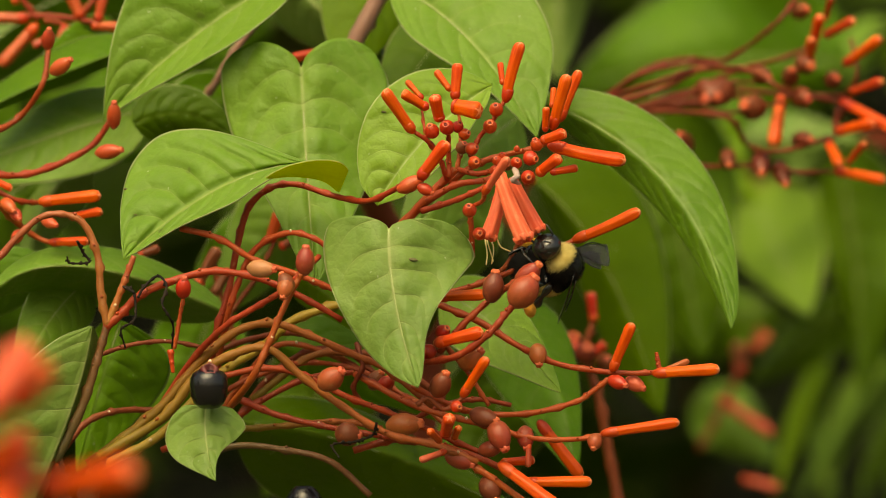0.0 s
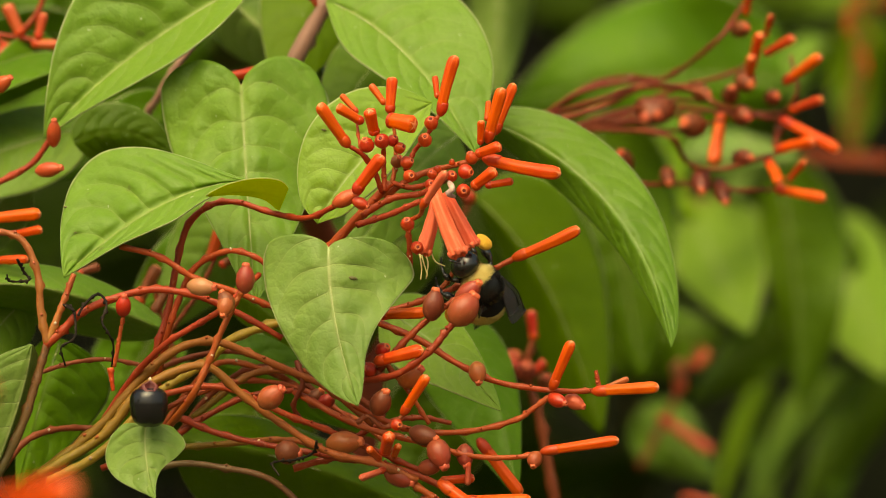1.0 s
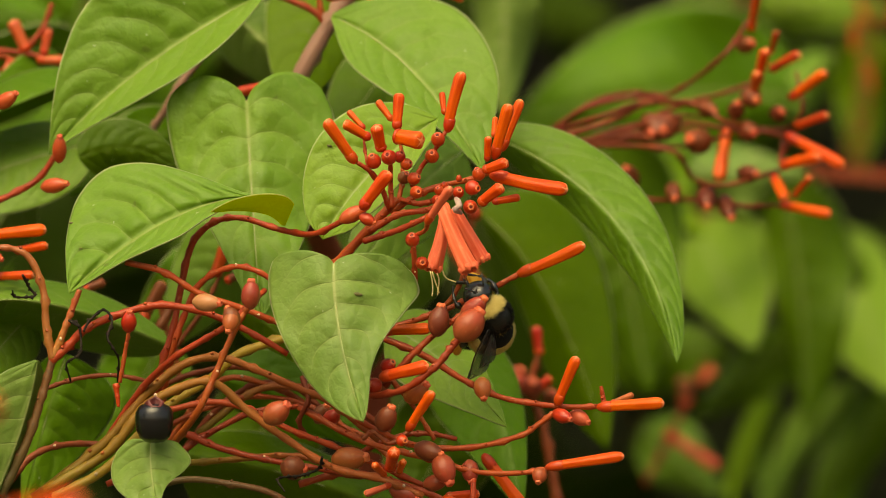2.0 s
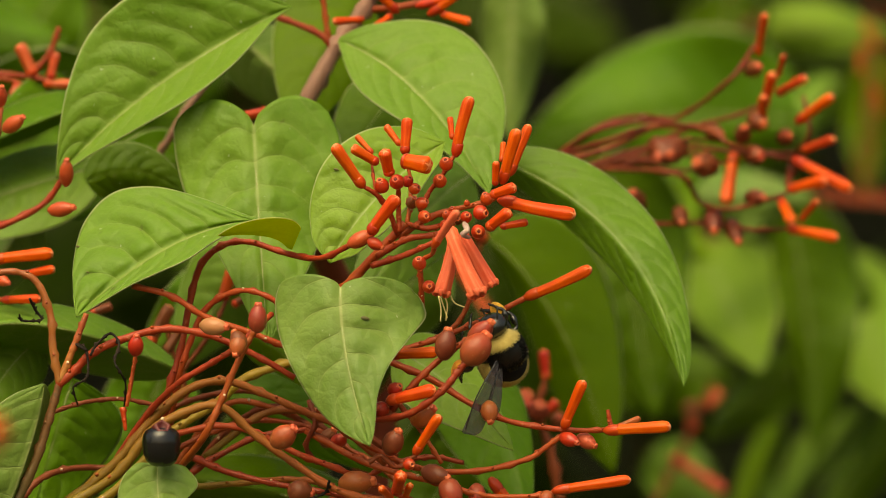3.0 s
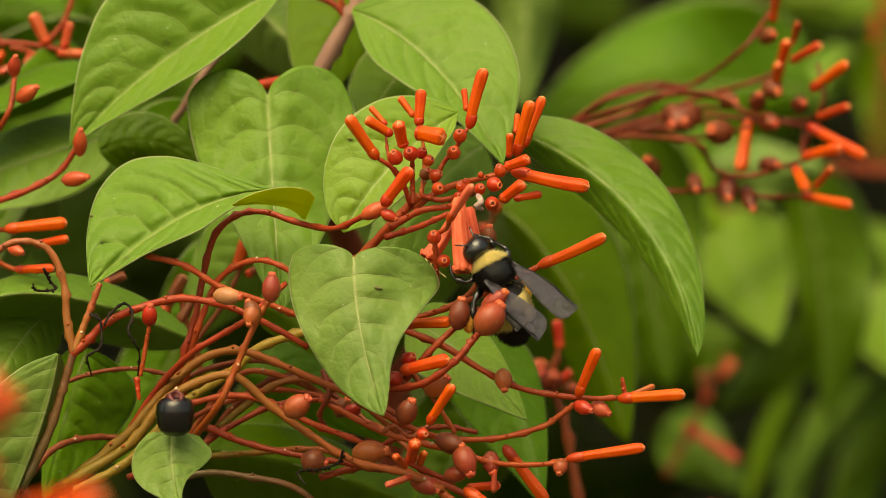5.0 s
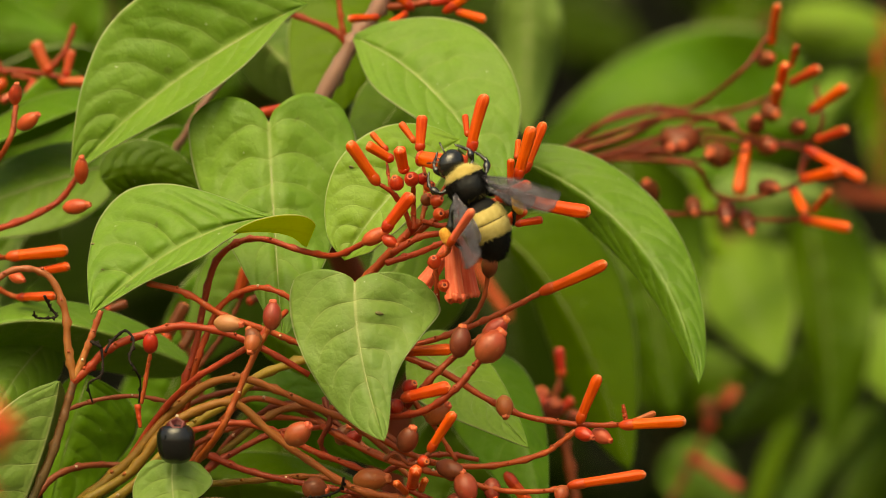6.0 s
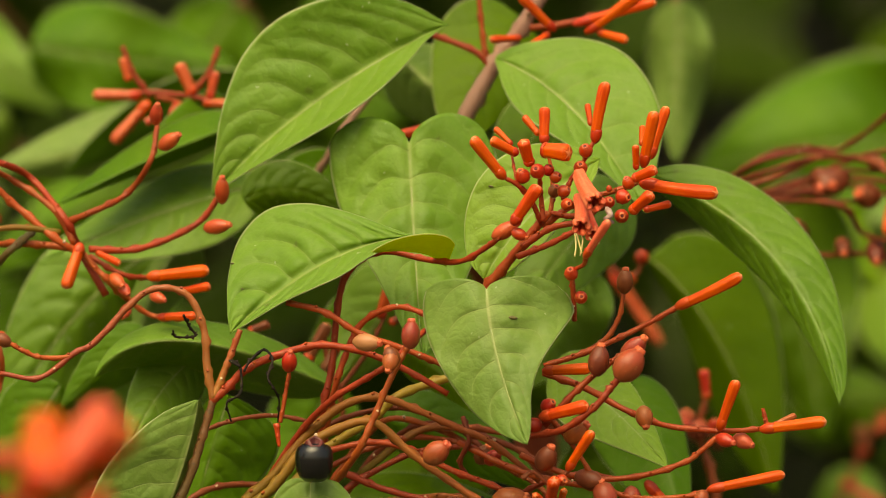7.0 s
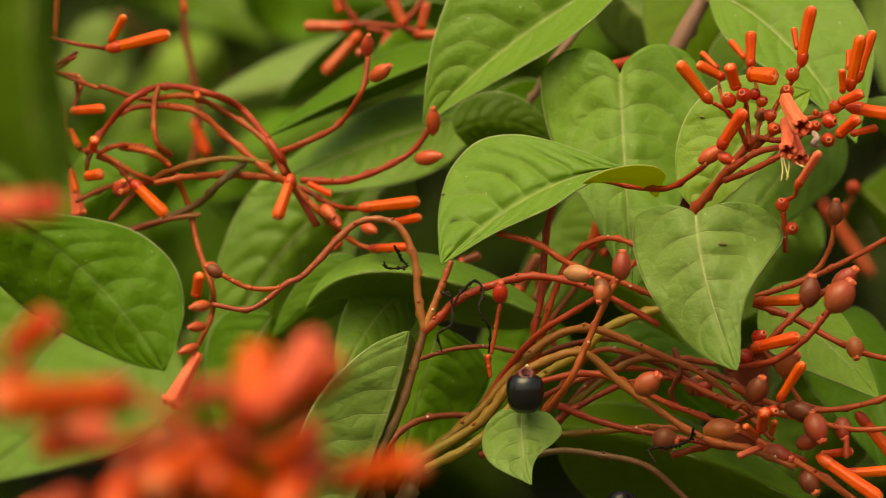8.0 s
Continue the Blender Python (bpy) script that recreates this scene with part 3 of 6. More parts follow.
far((-330, -60), (-480, 60), 60, 60, M_LEAF_OLIVE_SHADE, 480, "olive leaf with shade painted into its colour", seed=41)
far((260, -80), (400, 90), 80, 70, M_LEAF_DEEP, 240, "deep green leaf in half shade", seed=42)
far((640, 520), (560, 760), 90, 80, M_LEAF_OLIVE_SHADE, 120, "leaf behind the tangle of stalks, painted dark for shade", seed=43)
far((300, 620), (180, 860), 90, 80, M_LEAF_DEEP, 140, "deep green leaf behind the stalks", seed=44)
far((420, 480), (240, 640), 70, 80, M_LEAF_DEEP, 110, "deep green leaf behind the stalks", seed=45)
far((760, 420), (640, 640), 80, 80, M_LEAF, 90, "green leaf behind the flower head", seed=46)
far((520, 700), (380, 960), 110, 100, M_LEAF_OLIVE_SHADE, 150, "leaf behind the tangle of stalks, painted dark for shade", seed=47)
far((840, 720), (700, 990), 100, 100, M_LEAF_OLIVE_SHADE, 110, "olive leaf behind the stalks, painted darker for shade", seed=48)

rng = random.Random(12)
for k in range(16):
    u, v = -620 + 85 * k + rng.uniform(-30, 30), rng.uniform(-40, 520)
    far((u, v), (u + rng.uniform(-160, 60), v + rng.uniform(140, 240)), 110, 110, M_LEAF_DEEP if k % 3 else M_LEAF, 600 + 14 * k, "broad green leaf far behind, out of focus", 4, 4, seed=100 + k)

SH = Kit("shrub", (500, 900), "thin woody stems of the shrub behind, rising from the soil", "shrub", "", G, 300.0, 31)
SH.ob.location = SH.at = Vector((0.0, 0.35, -1.1))
for u, v, d in ((1290, -40, 560), (120, -60, 360), (-330, -60, 480), (260, -80, 240), (1340, 330, 380), (1330, 20, 520), (900, -60, 260), (-470, 90, 380), (-640, 420, 330)):
    top = G(u, v, d)
    foot = Vector((top.x * 1.1, 1.7, -1.1))
    knee = Vector((top.x * 1.05, 1.6, top.z - 0.12))
    way = spline([foot - SH.at, knee - SH.at, top - SH.at], 14)
    part("stem", tube("stem", way, [0.003 - 0.0015 * k / 13 for k in range(14)], M_STEM_BROWN, 7), SH.ob)

# ---- the leaves of the bush itself ----
M_BLEMISH = skin_material("blemish_brown", (0.10, 0.09, 0.03), (0.16, 0.14, 0.05), 0.7, 600, 0.4)
leaf((515, -8, 6), (264, 112, 2), (97, 295, 0), 62, 132, -7, -1, M_LEAF, 32, quilt=0.95, label="long pointed green leaf creased along its midrib", seed=1, veins=9, left=(0, 8, 29, 45, 50, 42, 28, 14, 6), right=(0, 64, 112, 144, 160, 146, 102, 55, 22))
leaf((447, 203, 8), (456, 385, 0), (472, 590, -12), 152, 150, 5, 4, M_LEAF, 22, lobe=50, label="heart-shaped green leaf with a pale midrib", seed=2, veins=8, quilt=1.2, left=(140, 152, 153, 146, 122, 98, 66, 36, 15), right=(142, 142, 138, 128, 106, 74, 48, 28, 12))
SIDE = leaf((452, 370, 1), (307, 380, 0), (133, 541, -4), 62, 108, -5, 12, M_LEAF, 4, label="folded green leaf with pale veins, its tip hanging down", seed=3, veins=8, quilt=2.3, left=(2, 8, 16, 24, 33, 29, 19, 12, 6), right=(4, 14, 35, 67, 110, 134, 119, 77, 34))
leaf((523, 402, 6), (470, 380, 0), (384, 397, -3), 20, 26, 5, -6, M_LEAF_LIT, 2, label="curled yellow-green leaf base, the light through it partly painted in", seed=4, rib=False, quilt=0.4, veins=5, wave=0.2, left=(21, 21, 16, 11, 8, 6, 4, 3, 2), right=(20, 26, 28, 27, 24, 20, 15, 9, 4))
HEART = leaf((600, 488, 5), (596, 600, 0), (652, 768, -6), 156, 122, 4, 5, M_LEAF_GREY, -14, lobe=22, label="grey-green heart-shaped leaf with a small dark blemish", seed=5, veins=6, quilt=0.85, left=(126, 140, 148, 147, 112, 70, 40, 25, 13), right=(108, 114, 115, 112, 102, 87, 68, 44, 20))


def blemish(leaf_ob, u, v, w, label):
    """A small sunken spot of dead tissue on the blade, w grid units wide."""
    aim_at = G(u, v)
    blade = leaf_ob.children[0]

    def off(q):
        p = leaf_ob.location + q.co
        k = FOCUS / (FOCUS + p.y)
        return (p.x * k - aim_at.x) ** 2 + (p.z * k - aim_at.z) ** 2

    c = min(blade.data.vertices, key=off).co.copy() + Vector((0, -0.00022, 0))
    h = w * UNIT / 2
    part("blemish", lathe("blemish", c - Vector((h, 0, -h * 0.15)), c + Vector((h, 0, -h * 0.15)), [(0, h * 0.06), (0.2, h * 0.34), (0.5, h * 0.42), (0.8, h * 0.3), (1, h * 0.05)], M_BLEMISH, 10), leaf_ob, label)


blemish(HEART, 641, 541, 17, "small dark brown blemish")
blemish(SIDE, 137, 417, 11, "small dark brown blemish at the edge")
blemish(SIDE, 152, 462, 6, "small brown fleck")
# The paler leaf material paints in the light that falls on this one.
BEHIND = leaf((786, 232, 12), (650, 320, 1), (582, 446, 1), 50, 104, -4, 3, M_LEAF_PALE, 10, label="leaf standing behind the flower head, painted lighter green as lit", seed=6, left=(0, 22, 33, 44, 49, 50, 42, 32, 13), right=(0, 44, 77, 101, 113, 109, 89, 63, 38))
blemish(BEHIND, 594, 280, 10, "small dark brown fleck")
leaf((598, 52, 16), (745, 105, 4), (864, 326, -6), 126, 80, 6, -6, M_LEAF, 40, label="bright green leaf above the flower head", seed=7, left=(6, 36, 66, 103, 133, 134, 110, 62, 24), right=(4, 33, 55, 65, 61, 48, 30, 16, 7))
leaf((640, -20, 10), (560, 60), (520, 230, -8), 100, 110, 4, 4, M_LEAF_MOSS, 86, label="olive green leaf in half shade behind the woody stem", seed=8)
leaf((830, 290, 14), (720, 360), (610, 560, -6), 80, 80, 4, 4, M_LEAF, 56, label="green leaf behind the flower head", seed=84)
leaf((720, 130, 12), (640, 190), (590, 330, -8), 70, 70, 4, 4, M_LEAF_OLIVE_SHADE, 74, label="green leaf behind the flower head, painted dark for shade", seed=81)
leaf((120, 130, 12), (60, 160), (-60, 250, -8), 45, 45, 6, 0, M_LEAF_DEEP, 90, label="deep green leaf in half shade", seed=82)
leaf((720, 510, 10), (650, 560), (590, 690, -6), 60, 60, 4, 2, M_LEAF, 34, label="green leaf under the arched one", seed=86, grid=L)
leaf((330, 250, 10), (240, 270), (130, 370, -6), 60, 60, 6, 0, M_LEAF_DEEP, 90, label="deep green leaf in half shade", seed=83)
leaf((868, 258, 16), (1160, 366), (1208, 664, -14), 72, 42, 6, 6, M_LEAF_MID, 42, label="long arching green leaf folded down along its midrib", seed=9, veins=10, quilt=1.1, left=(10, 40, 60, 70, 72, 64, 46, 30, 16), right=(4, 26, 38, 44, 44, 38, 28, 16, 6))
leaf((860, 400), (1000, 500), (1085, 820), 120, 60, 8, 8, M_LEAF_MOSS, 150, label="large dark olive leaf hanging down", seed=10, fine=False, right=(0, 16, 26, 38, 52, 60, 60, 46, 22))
leaf((700, 600, 8), (800, 650), (906, 777, -12), 62, 74, 8, -6, M_LEAF_PALE, 26, label="pale green leaf among the fruit stalks", seed=11)
leaf((830, 620, 12), (900, 720), (935, 930, -10), 52, 110, 6, 4, M_LEAF_DEEP, 60, label="fresh green leaf behind the fruit stalks", seed=12)
leaf((277, 808, 4), (274, 873), (295, 933, -4), 76, 72, 3, 3, M_LEAF_GREY, -16, label="small rounded grey-green leaf below the black berry", lobe=8, seed=13, veins=5, left=(52, 61, 69, 70, 54, 26, 12, 6, 3), right=(44, 56, 64, 70, 70, 60, 38, 18, 7))
leaf((308, 634, 14), (-20, 480, 0), (-110, 617, 6), 66, 40, 24, 12, M_LEAF, 22, label="arched green leaf bent down at both ends", seed=14, veins=9)
leaf((76, 660), (60, 793), (-58, 1033), 30, 168, 10, -4, M_LEAF_GREY, -6, label="large grey-green leaf with shallow side veins", seed=15, veins=8, quilt=0.5, left=(2, 14, 15, 15, 15, 15, 14, 11, 5), right=(4, 44, 73, 97, 121, 133, 131, 120, 85))
leaf((128, 650), (95, 740), (50, 920), 112, 44, 6, 6, M_LEAF_DEEP, 34, label="dull green leaf with a pale midrib behind the stem", seed=16)
leaf((330, 830), (560, 840), (860, 1010), 60, 130, 10, 20, M_LEAF_MOSS, 44, label="broad deep green leaf under the stalks", seed=17, veins=9)
leaf((400, 690, 4), (520, 700), (700, 830, -4), 66, 60, 4, 6, M_LEAF_DEEP, 46, label="deep green leaf between the fruit stalks", seed=27, veins=7)
leaf((150, 165), (0, 215), (-180, 310), 20, 46, 8, 22, M_LEAF_DEEP, 64, label="deep green leaf bent along its midrib", seed=18)
leaf((160, 100), (-20, 140), (-180, 250), 50, 60, 12, -6, M_LEAF_DEEP, 170, label="grey-green leaf bent along its midrib", seed=20)
leaf((150, 300), (260, 250), (340, 340), 50, 60, 2, 3, M_LEAF_OLIVE_SHADE, 60, label="leaf painted dark for the shade of the others", seed=21)
leaf((420, 40), (480, 110), (620, 200), 60, 70, 12, 10, M_LEAF_GREY, 90, label="grey-green leaf in half shade", seed=22)
leaf((60, 360), (-20, 430), (-40, 560), 60, 50, 10, 10, M_LEAF_GREY, 90, label="grey-green leaf in half shade", seed=23)
leaf((-60, 360), (140, 420), (288, 657), 125, 85, 4, 6, M_LEAF_DEEP, -45, label="rounded green leaf with pitted surface", seed=24, rib=False, veins=9, grid=L, left=(4, 10, 20, 40, 80, 116, 124, 92, 45), right=(10, 60, 95, 112, 118, 112, 90, 60, 30))
leaf((70, -170), (10, 120), (96, 372), 74, 170, 10, 30, M_LEAF_OLIVE_SHADE, -330, label="dark olive leaf close to the camera", seed=25, grid=L, left=(10, 40, 56, 52, 54, 64, 66, 54, 30))
leaf((430, 570), (500, 590), (560, 680), 40, 40, 6, 6, M_LEAF_YELLOW, 40, label="yellow-green leaf among the stalks", seed=26)
leaf((440, 420), (390, 520), (290, 650), 70, 80, 8, 4, M_LEAF, 75, label="green leaf filling the gap behind the stalks", seed=51)
leaf((650, 320), (480, 410), (365, 670), 115, 115, 6, 4, M_LEAF_MID, 95, label="large green leaf behind the coral stalks", seed=52, grid=L, veins=9, quilt=1.4)
leaf((830, 205), (640, 250), (440, 345), 84, 62, -5, 12, M_LEAF, 72, label="green leaf with clear side veins behind the coral stalks", seed=53, grid=L, quilt=1.5, veins=9)
leaf((770, 110), (560, 125), (340, 190), 62, 70, 6, 6, M_LEAF_GREY, 190, label="grey-green leaf out of focus behind the stalks", seed=54, grid=L)
leaf((260, 300), (150, 330), (40, 460), 60, 70, 6, 4, M_LEAF_DEEP, 120, label="deep green leaf behind the coral stalks", seed=55, grid=L)
leaf((480, 560), (420, 640), (400, 800), 70, 80, 6, 6, M_LEAF_DEEP, 60, label="deep green leaf low behind the stalks", seed=56, grid=L)
leaf((640, 470), (560, 520), (480, 600), 50, 50, 6, 2, M_LEAF_DEEP, 60, label="deep green leaf low behind the stalks", seed=57, grid=L)
leaf((300, 600), (150, 700), (-60, 860), 120, 120, -6, 10, M_LEAF_MID, 110, label="broad green leaf behind the close flower head", seed=58, grid=L)
leaf((60, 520), (-40, 640), (-90, 820), 90, 110, 0, 10, M_LEAF_MID, 150, label="broad green leaf behind the close flower head", seed=59, grid=L)

# ---- the flower stalks ----
STALKS = "flower and fruit stalks of the bush"

# main flower head
H = Kit("flower_spray", (600, 490), "branched scarlet flower head with orange tubular buds and round young fruits", "flower head", STALKS, G, 0.0, 3)
H.stem([(590, 505, 6), (640, 452, 4), (692, 397, 2), (716, 372, 2)], 9, 7, M_STEM_PINK, "main_stem")
H.stem([(700, 392, 1), (684, 345, -2), (664, 322, -4), (642, 308, -5)], 5, 4, M_STEM_PINK, "branch")
H.bud((638, 306, -5), (588, 234, -8), 23)
H.stem([(704, 388, 0), (702, 345, 0), (701, 305, -3)], 5, 4, M_STEM_PINK, "branch")
H.stem([(716, 372, 3), (724, 335, 4), (722, 290, 5), (714, 250, 5)], 4.5, 3, M_STEM_PINK, "branch")
H.stem([(740, 352, 3), (757, 318, 3), (776, 292, 2), (800, 250, 2)], 4.5, 3.5, M_STEM_PINK, "branch")
H.stem([(700, 398, 4), (765, 358, 4), (850, 336, 6), (898, 316, 6)], 6, 4.5, M_STEM_PINK, "branch")
H.stem([(662, 432, 1), (715, 402, 0), (770, 390, 0), (800, 372, -1)], 6, 5, M_STEM_PINK, "branch")
H.stem([(655, 448, -1), (712, 428, -3), (766, 406, -5)], 6, 5, M_STEM_PINK, "branch")
H.stem([(684, 350, -2), (664, 322, -3), (655, 270, 2)], 3.5, 2.5, M_STEM_PINK, "branch")
H.ball((672, 306, -4), 14, (-0.3, -0.8, 0.8), M_BUD_RED)
H.ball((699, 299, -5), 14)
H.ball((718, 298, -1), 11, (0.4, -0.7, 0.6))
H.ball((730, 311, -1), 11, (0.7, -0.8, 0.2))
H.ball((743, 337, 0), 12, (0.8, -0.7, 0.3))
H.ball((726, 335, 3), 12, (0.3, -0.5, 0.5), M_FRUIT_DARK)
H.ball((748, 361, -3), 12, (0.3, -1, 0.1))
H.ball((775, 297, -1), 13, (0.0, -1, 0.5))
H.ball((786, 267, 0), 13, (-0.1, -0.9, 0.6))
H.ball((788, 358, -4), 9, (-0.3, -0.9, 0.6))
H.ball((797, 350, 3), 8, (-0.1, -0.8, 0.7))
H.ball((822, 361, -3), 11, (0.2, -0.9, 0.3))
H.ball((823, 337, 3), 6, (0, -0.5, 0.8))
H.ball((847, 353, -2), 14, (0.7, -0.7, -0.1))
H.ball((858, 329, 1), 12, (-0.3, -0.6, 0.7))
H.ball((843, 387, -5), 13, (0.1, -1, 0.0))
H.ball((785, 376, 1), 11, (0.1, -0.9, 0.2))
H.ball((806, 366, 4), 10, (0.1, -0.9, 0.2), M_FRUIT_DARK)
for a, b, w, bend in (((686, 286, -3), (677, 244, -6), 24, 0), ((664, 265, 0), (620, 238, -2), 20, 0), ((655, 248, 4), (627, 217, 5), 12, 0),
                      ((713, 248, 3), (718, 186, 3), 21, 0), ((704, 233, 6), (679, 199, 7), 14, 0), ((803, 250, 2), (829, 149, 0), 23, 2),
                      ((797, 222, 5), (793, 184, 6), 12, 0), ((886, 298, 2), (912, 206, -1), 23, 0), ((900, 284, 6), (933, 198, 5), 19, 0),
                      ((873, 304, 1), (875, 263, -1), 14, 0), ((884, 262, 6), (888, 228, 7), 11, 0), ((884, 331, 0), (1014, 357, -6), 27, -3),
                      ((868, 322, -2), (908, 308, -5), 21, 0), ((861, 380, -3), (899, 351, -6), 23, 0), ((884, 378, 1), (931, 370, 0), 15, 0),
                      ((652, 388, -6), (700, 326, -9), 25, 0)):
    H.bud(a, b, w, bend=bend)
H.bud((712, 262, -2), (757, 271, -5), 33, calyx=0.1, label="short fat orange bud about to open")
H.fruit((612, 412, -2), (660, 388, -3), 14, M_POD)
H.fruit((648, 402, -5), (674, 416, -6), 11, M_BUD_RED)
H.stem([(716, 372, 3), (750, 380, 3), (790, 374, 2)], 5, 5, M_STEM_PINK, "branch")
part("withered_corolla", tube("withered_corolla", spline([H.loc(q) for q in ((818, 372, -6), (824, 384, -8), (816, 392, -8), (828, 398, -7))], 9), [UNIT * r for r in (4, 6, 5, 6, 5, 6, 5, 4, 3)], M_WITHERED, 7), H.ob, "withered greyish pink corolla")

# open flowers hanging from the head, drawn down by the bee
FB = (800, 372, -3)
F = Kit("flower_truss", FB, "truss of three open salmon-orange tubular flowers hanging from the head", "flower", "", G, 0.0, 4)
F.flower((792, 380, -5), (842, 498, -8), 24, 33, "open salmon-orange tubular flower", bend=-3)
F2 = F.flower((814, 390, -1), (866, 482, -1), 20, 28, "open salmon-orange tubular flower")
F3 = F.flower((800, 388, -1), (777, 497, -2), 20, 31, "open salmon-orange tubular flower", bend=4)
F_STAMENS = []
for a, m, b in (((776, 500), (782, 520), (790, 540)), ((782, 500), (788, 518), (786, 545)), ((790, 480), (800, 510), (818, 520)), ((772, 500), (778, 525), (776, 545))):
    F_STAMENS.append(F.stem([(*a, 2), (*m, 0), (*b, -1)], 1.6, 1.2, M_STAMEN, "stamen", knots=0, n=8))

# a short budding stalk below the head
J = Kit("budding_stalk", (746, 530), "thin coral stalk with two round young fruits and a salmon bud", "stalk", STALKS, G, -2.0, 41)
J.stem([(766, 404, -5), (768, 416, -13), (762, 430, -10), (744, 440, -7), (740, 448, -6)], 4, 3.5, M_STEM_PINK, "branch")
J.stem([(741, 446, -5), (744, 480, -4), (746, 530, -2)], 5, 5, M_STEM_PINK, "branch")
J.ball((740, 446, -8), 13, (-0.1, -0.9, 0.6))
J.ball((757, 488, -6), 12, (0.1, -1, 0.1))
J.bud((766, 416, -14), (808, 354, -21), 17, M_PETAL)

# curling stem that ends in the head's lower fruits
C = Kit("curling_stalk", (300, 662), "dark red stalk curling over towards the flower head", "stalk", STALKS, G, 12.0, 5)
C.stem([(262, 820, 8), (284, 740, 4), (296, 670), (318, 600), (332, 520), (352, 450), (392, 414), (440, 408), (500, 427, -2), (560, 436, -8), (610, 416, -12), (636, 400, -15)], 6.5, 5, M_STEM_PINK, wander=0.5)

# the stem at the leaf's side, and the stalk that bends from it
S = Kit("side_shoot", (30, 890), "brown-green shoot forking into red stalks beside a leaf", "shoot", STALKS, G, -4.0, 6)
S.stem([(10, 900), (60, 800), (86, 720), (104, 656)], 9, 7, M_STEM_BROWN, "main_stem")
S.stem([(100, 662), (130, 636), (160, 606), (215, 582), (290, 563), (370, 575), (450, 608), (520, 648)], 8, 5.5, M_STEM_PINK)
S.stem([(104, 656), (122, 610), (140, 566), (150, 536)], 7, 5, M_STEM_ORANGE)
S.fruit((237, 610, -2), (240, 574, -4), 14, M_BUD_RED)
S.stem([(238, 608), (234, 640), (228, 668), (222, 700)], 3.5, 4, M_STEM_PINK)
S.stem([(216, 700), (220, 742)], 6, 3, M_BUD_RED)
S.stem([(86, 712, 14), (150, 692, 14), (220, 688, 14), (300, 705, 14)], 4, 4, M_STEM_DARK)
S.stem([(104, 660), (92, 600), (88, 540), (70, 490), (44, 466), (0, 462), (-40, 486), (-110, 560), (-140, 574), (-205, 620), (-275, 612)], 7.5, 4.5, M_STEM_ORANGE, wander=0.3)
S.stem([(-135, 572), (-160, 584), (-205, 584), (-235, 572), (-256, 560)], 4.5, 4.5, M_STEM_PINK, wander=0.3)
S.fruit((-256, 562), (-285, 544), 12, M_FRUIT_DARK)

# old tendrils
for pts in ([(160, 606), (170, 590), (195, 572), (206, 590), (200, 620), (212, 640), (222, 660), (220, 700)], [(152, 602), (132, 592), (150, 600), (156, 640), (148, 654), (130, 668), (136, 696)],
            [(50, 508), (60, 528), (70, 544), (40, 548), (30, 536)], [(580, 830), (572, 850), (540, 862), (505, 870), (512, 892)]):
    T = Kit("dry_tendril", pts[0], "black withered thread-like flower remnant hanging from the stalk", "tendril", "dry tendrils", G, -8.0, len(pts))
    T.stem([(*q, 3 * math.sin(i)) for i, q in enumerate(pts)], 2.5, 1.6, M_TENDRIL, knots=1.9, wander=2.5, n=48)

# tangle of fruiting stalks
K_ = Kit("fruiting_stalk", (100, 880), "ochre stalk turning coral red, arching over with pink-brown fruits", "stalk", STALKS, G, 4.0, 7)
K_.stem([(70, 905), (190, 812), (268, 722), (335, 668), (400, 655), (470, 680), (530, 705), (600, 738), (680, 802)], 9, 5.5, M_STEM_OCHRE)
K2 = Kit("fruiting_stalk", (120, 885), "ochre stalk turning coral red, arching over with pink-brown fruits", "stalk", STALKS, G, -6.0, 8)
K2.stem([(90, 890), (205, 820), (262, 748), (330, 708), (390, 700), (452, 752), (520, 800), (600, 850), (690, 872), (760, 900)], 9, 6, M_STEM_OCHRE)
K2.fruit((480, 768, -4), (520, 738, -6), 21)
K3 = Kit("fruiting_stalk", (120, 890), "yellow-ochre stalk rising behind the heart-shaped leaf", "stalk", STALKS, G, 12.0, 9)
K3.stem([(100, 905), (200, 850), (300, 748), (385, 692), (430, 650), (520, 620), (600, 600)], 8, 8, M_STEM_YELLOW)
K4 = Kit("fruiting_stalk", (330, 800), "coral stalk carrying three oval pink-brown fruits", "stalk", STALKS, G, -10.0, 10)
K4.stem([(318, 806, 8), (360, 752), (388, 690), (412, 636), (436, 588), (452, 562)], 6.5, 5, M_STEM)
K4.fruit((452, 570), (456, 518), 17)
K4.fruit((428, 600, -4), (412, 566, -3), 15, M_FRUIT_DARK)
K4.fruit((424, 572, -3), (414, 610, -5), 15)
K4.fruit((352, 556, 2), (400, 560, 0), 16, M_FRUIT_TAN)
K4.stem([(200, 800, 18), (256, 716, 14), (312, 660, 8), (360, 630, 6), (410, 600, 4), (448, 566, 2), (480, 536, 6)], 6, 5, M_STEM_PINK)
K5 = Kit("fruiting_stalk", (240, 490), "coral stalk passing behind the heart-shaped leaf", "stalk", STALKS, G, 2.0, 11)
K5.stem([(232, 486), (300, 504), (360, 540), (440, 568), (500, 592), (560, 620)], 6, 5.5, M_STEM_PINK)
K5.stem([(286, 800, 16), (300, 720, 12), (318, 640, 6), (336, 580, 5), (366, 524, 4), (420, 496, 2), (470, 505), (510, 534)], 6, 5, M_STEM_PINK)
K6 = Kit("fruiting_stalk", (300, 748), "coral stalk low in the tangle with dull red fruits", "stalk", STALKS, G, 4.0, 12)
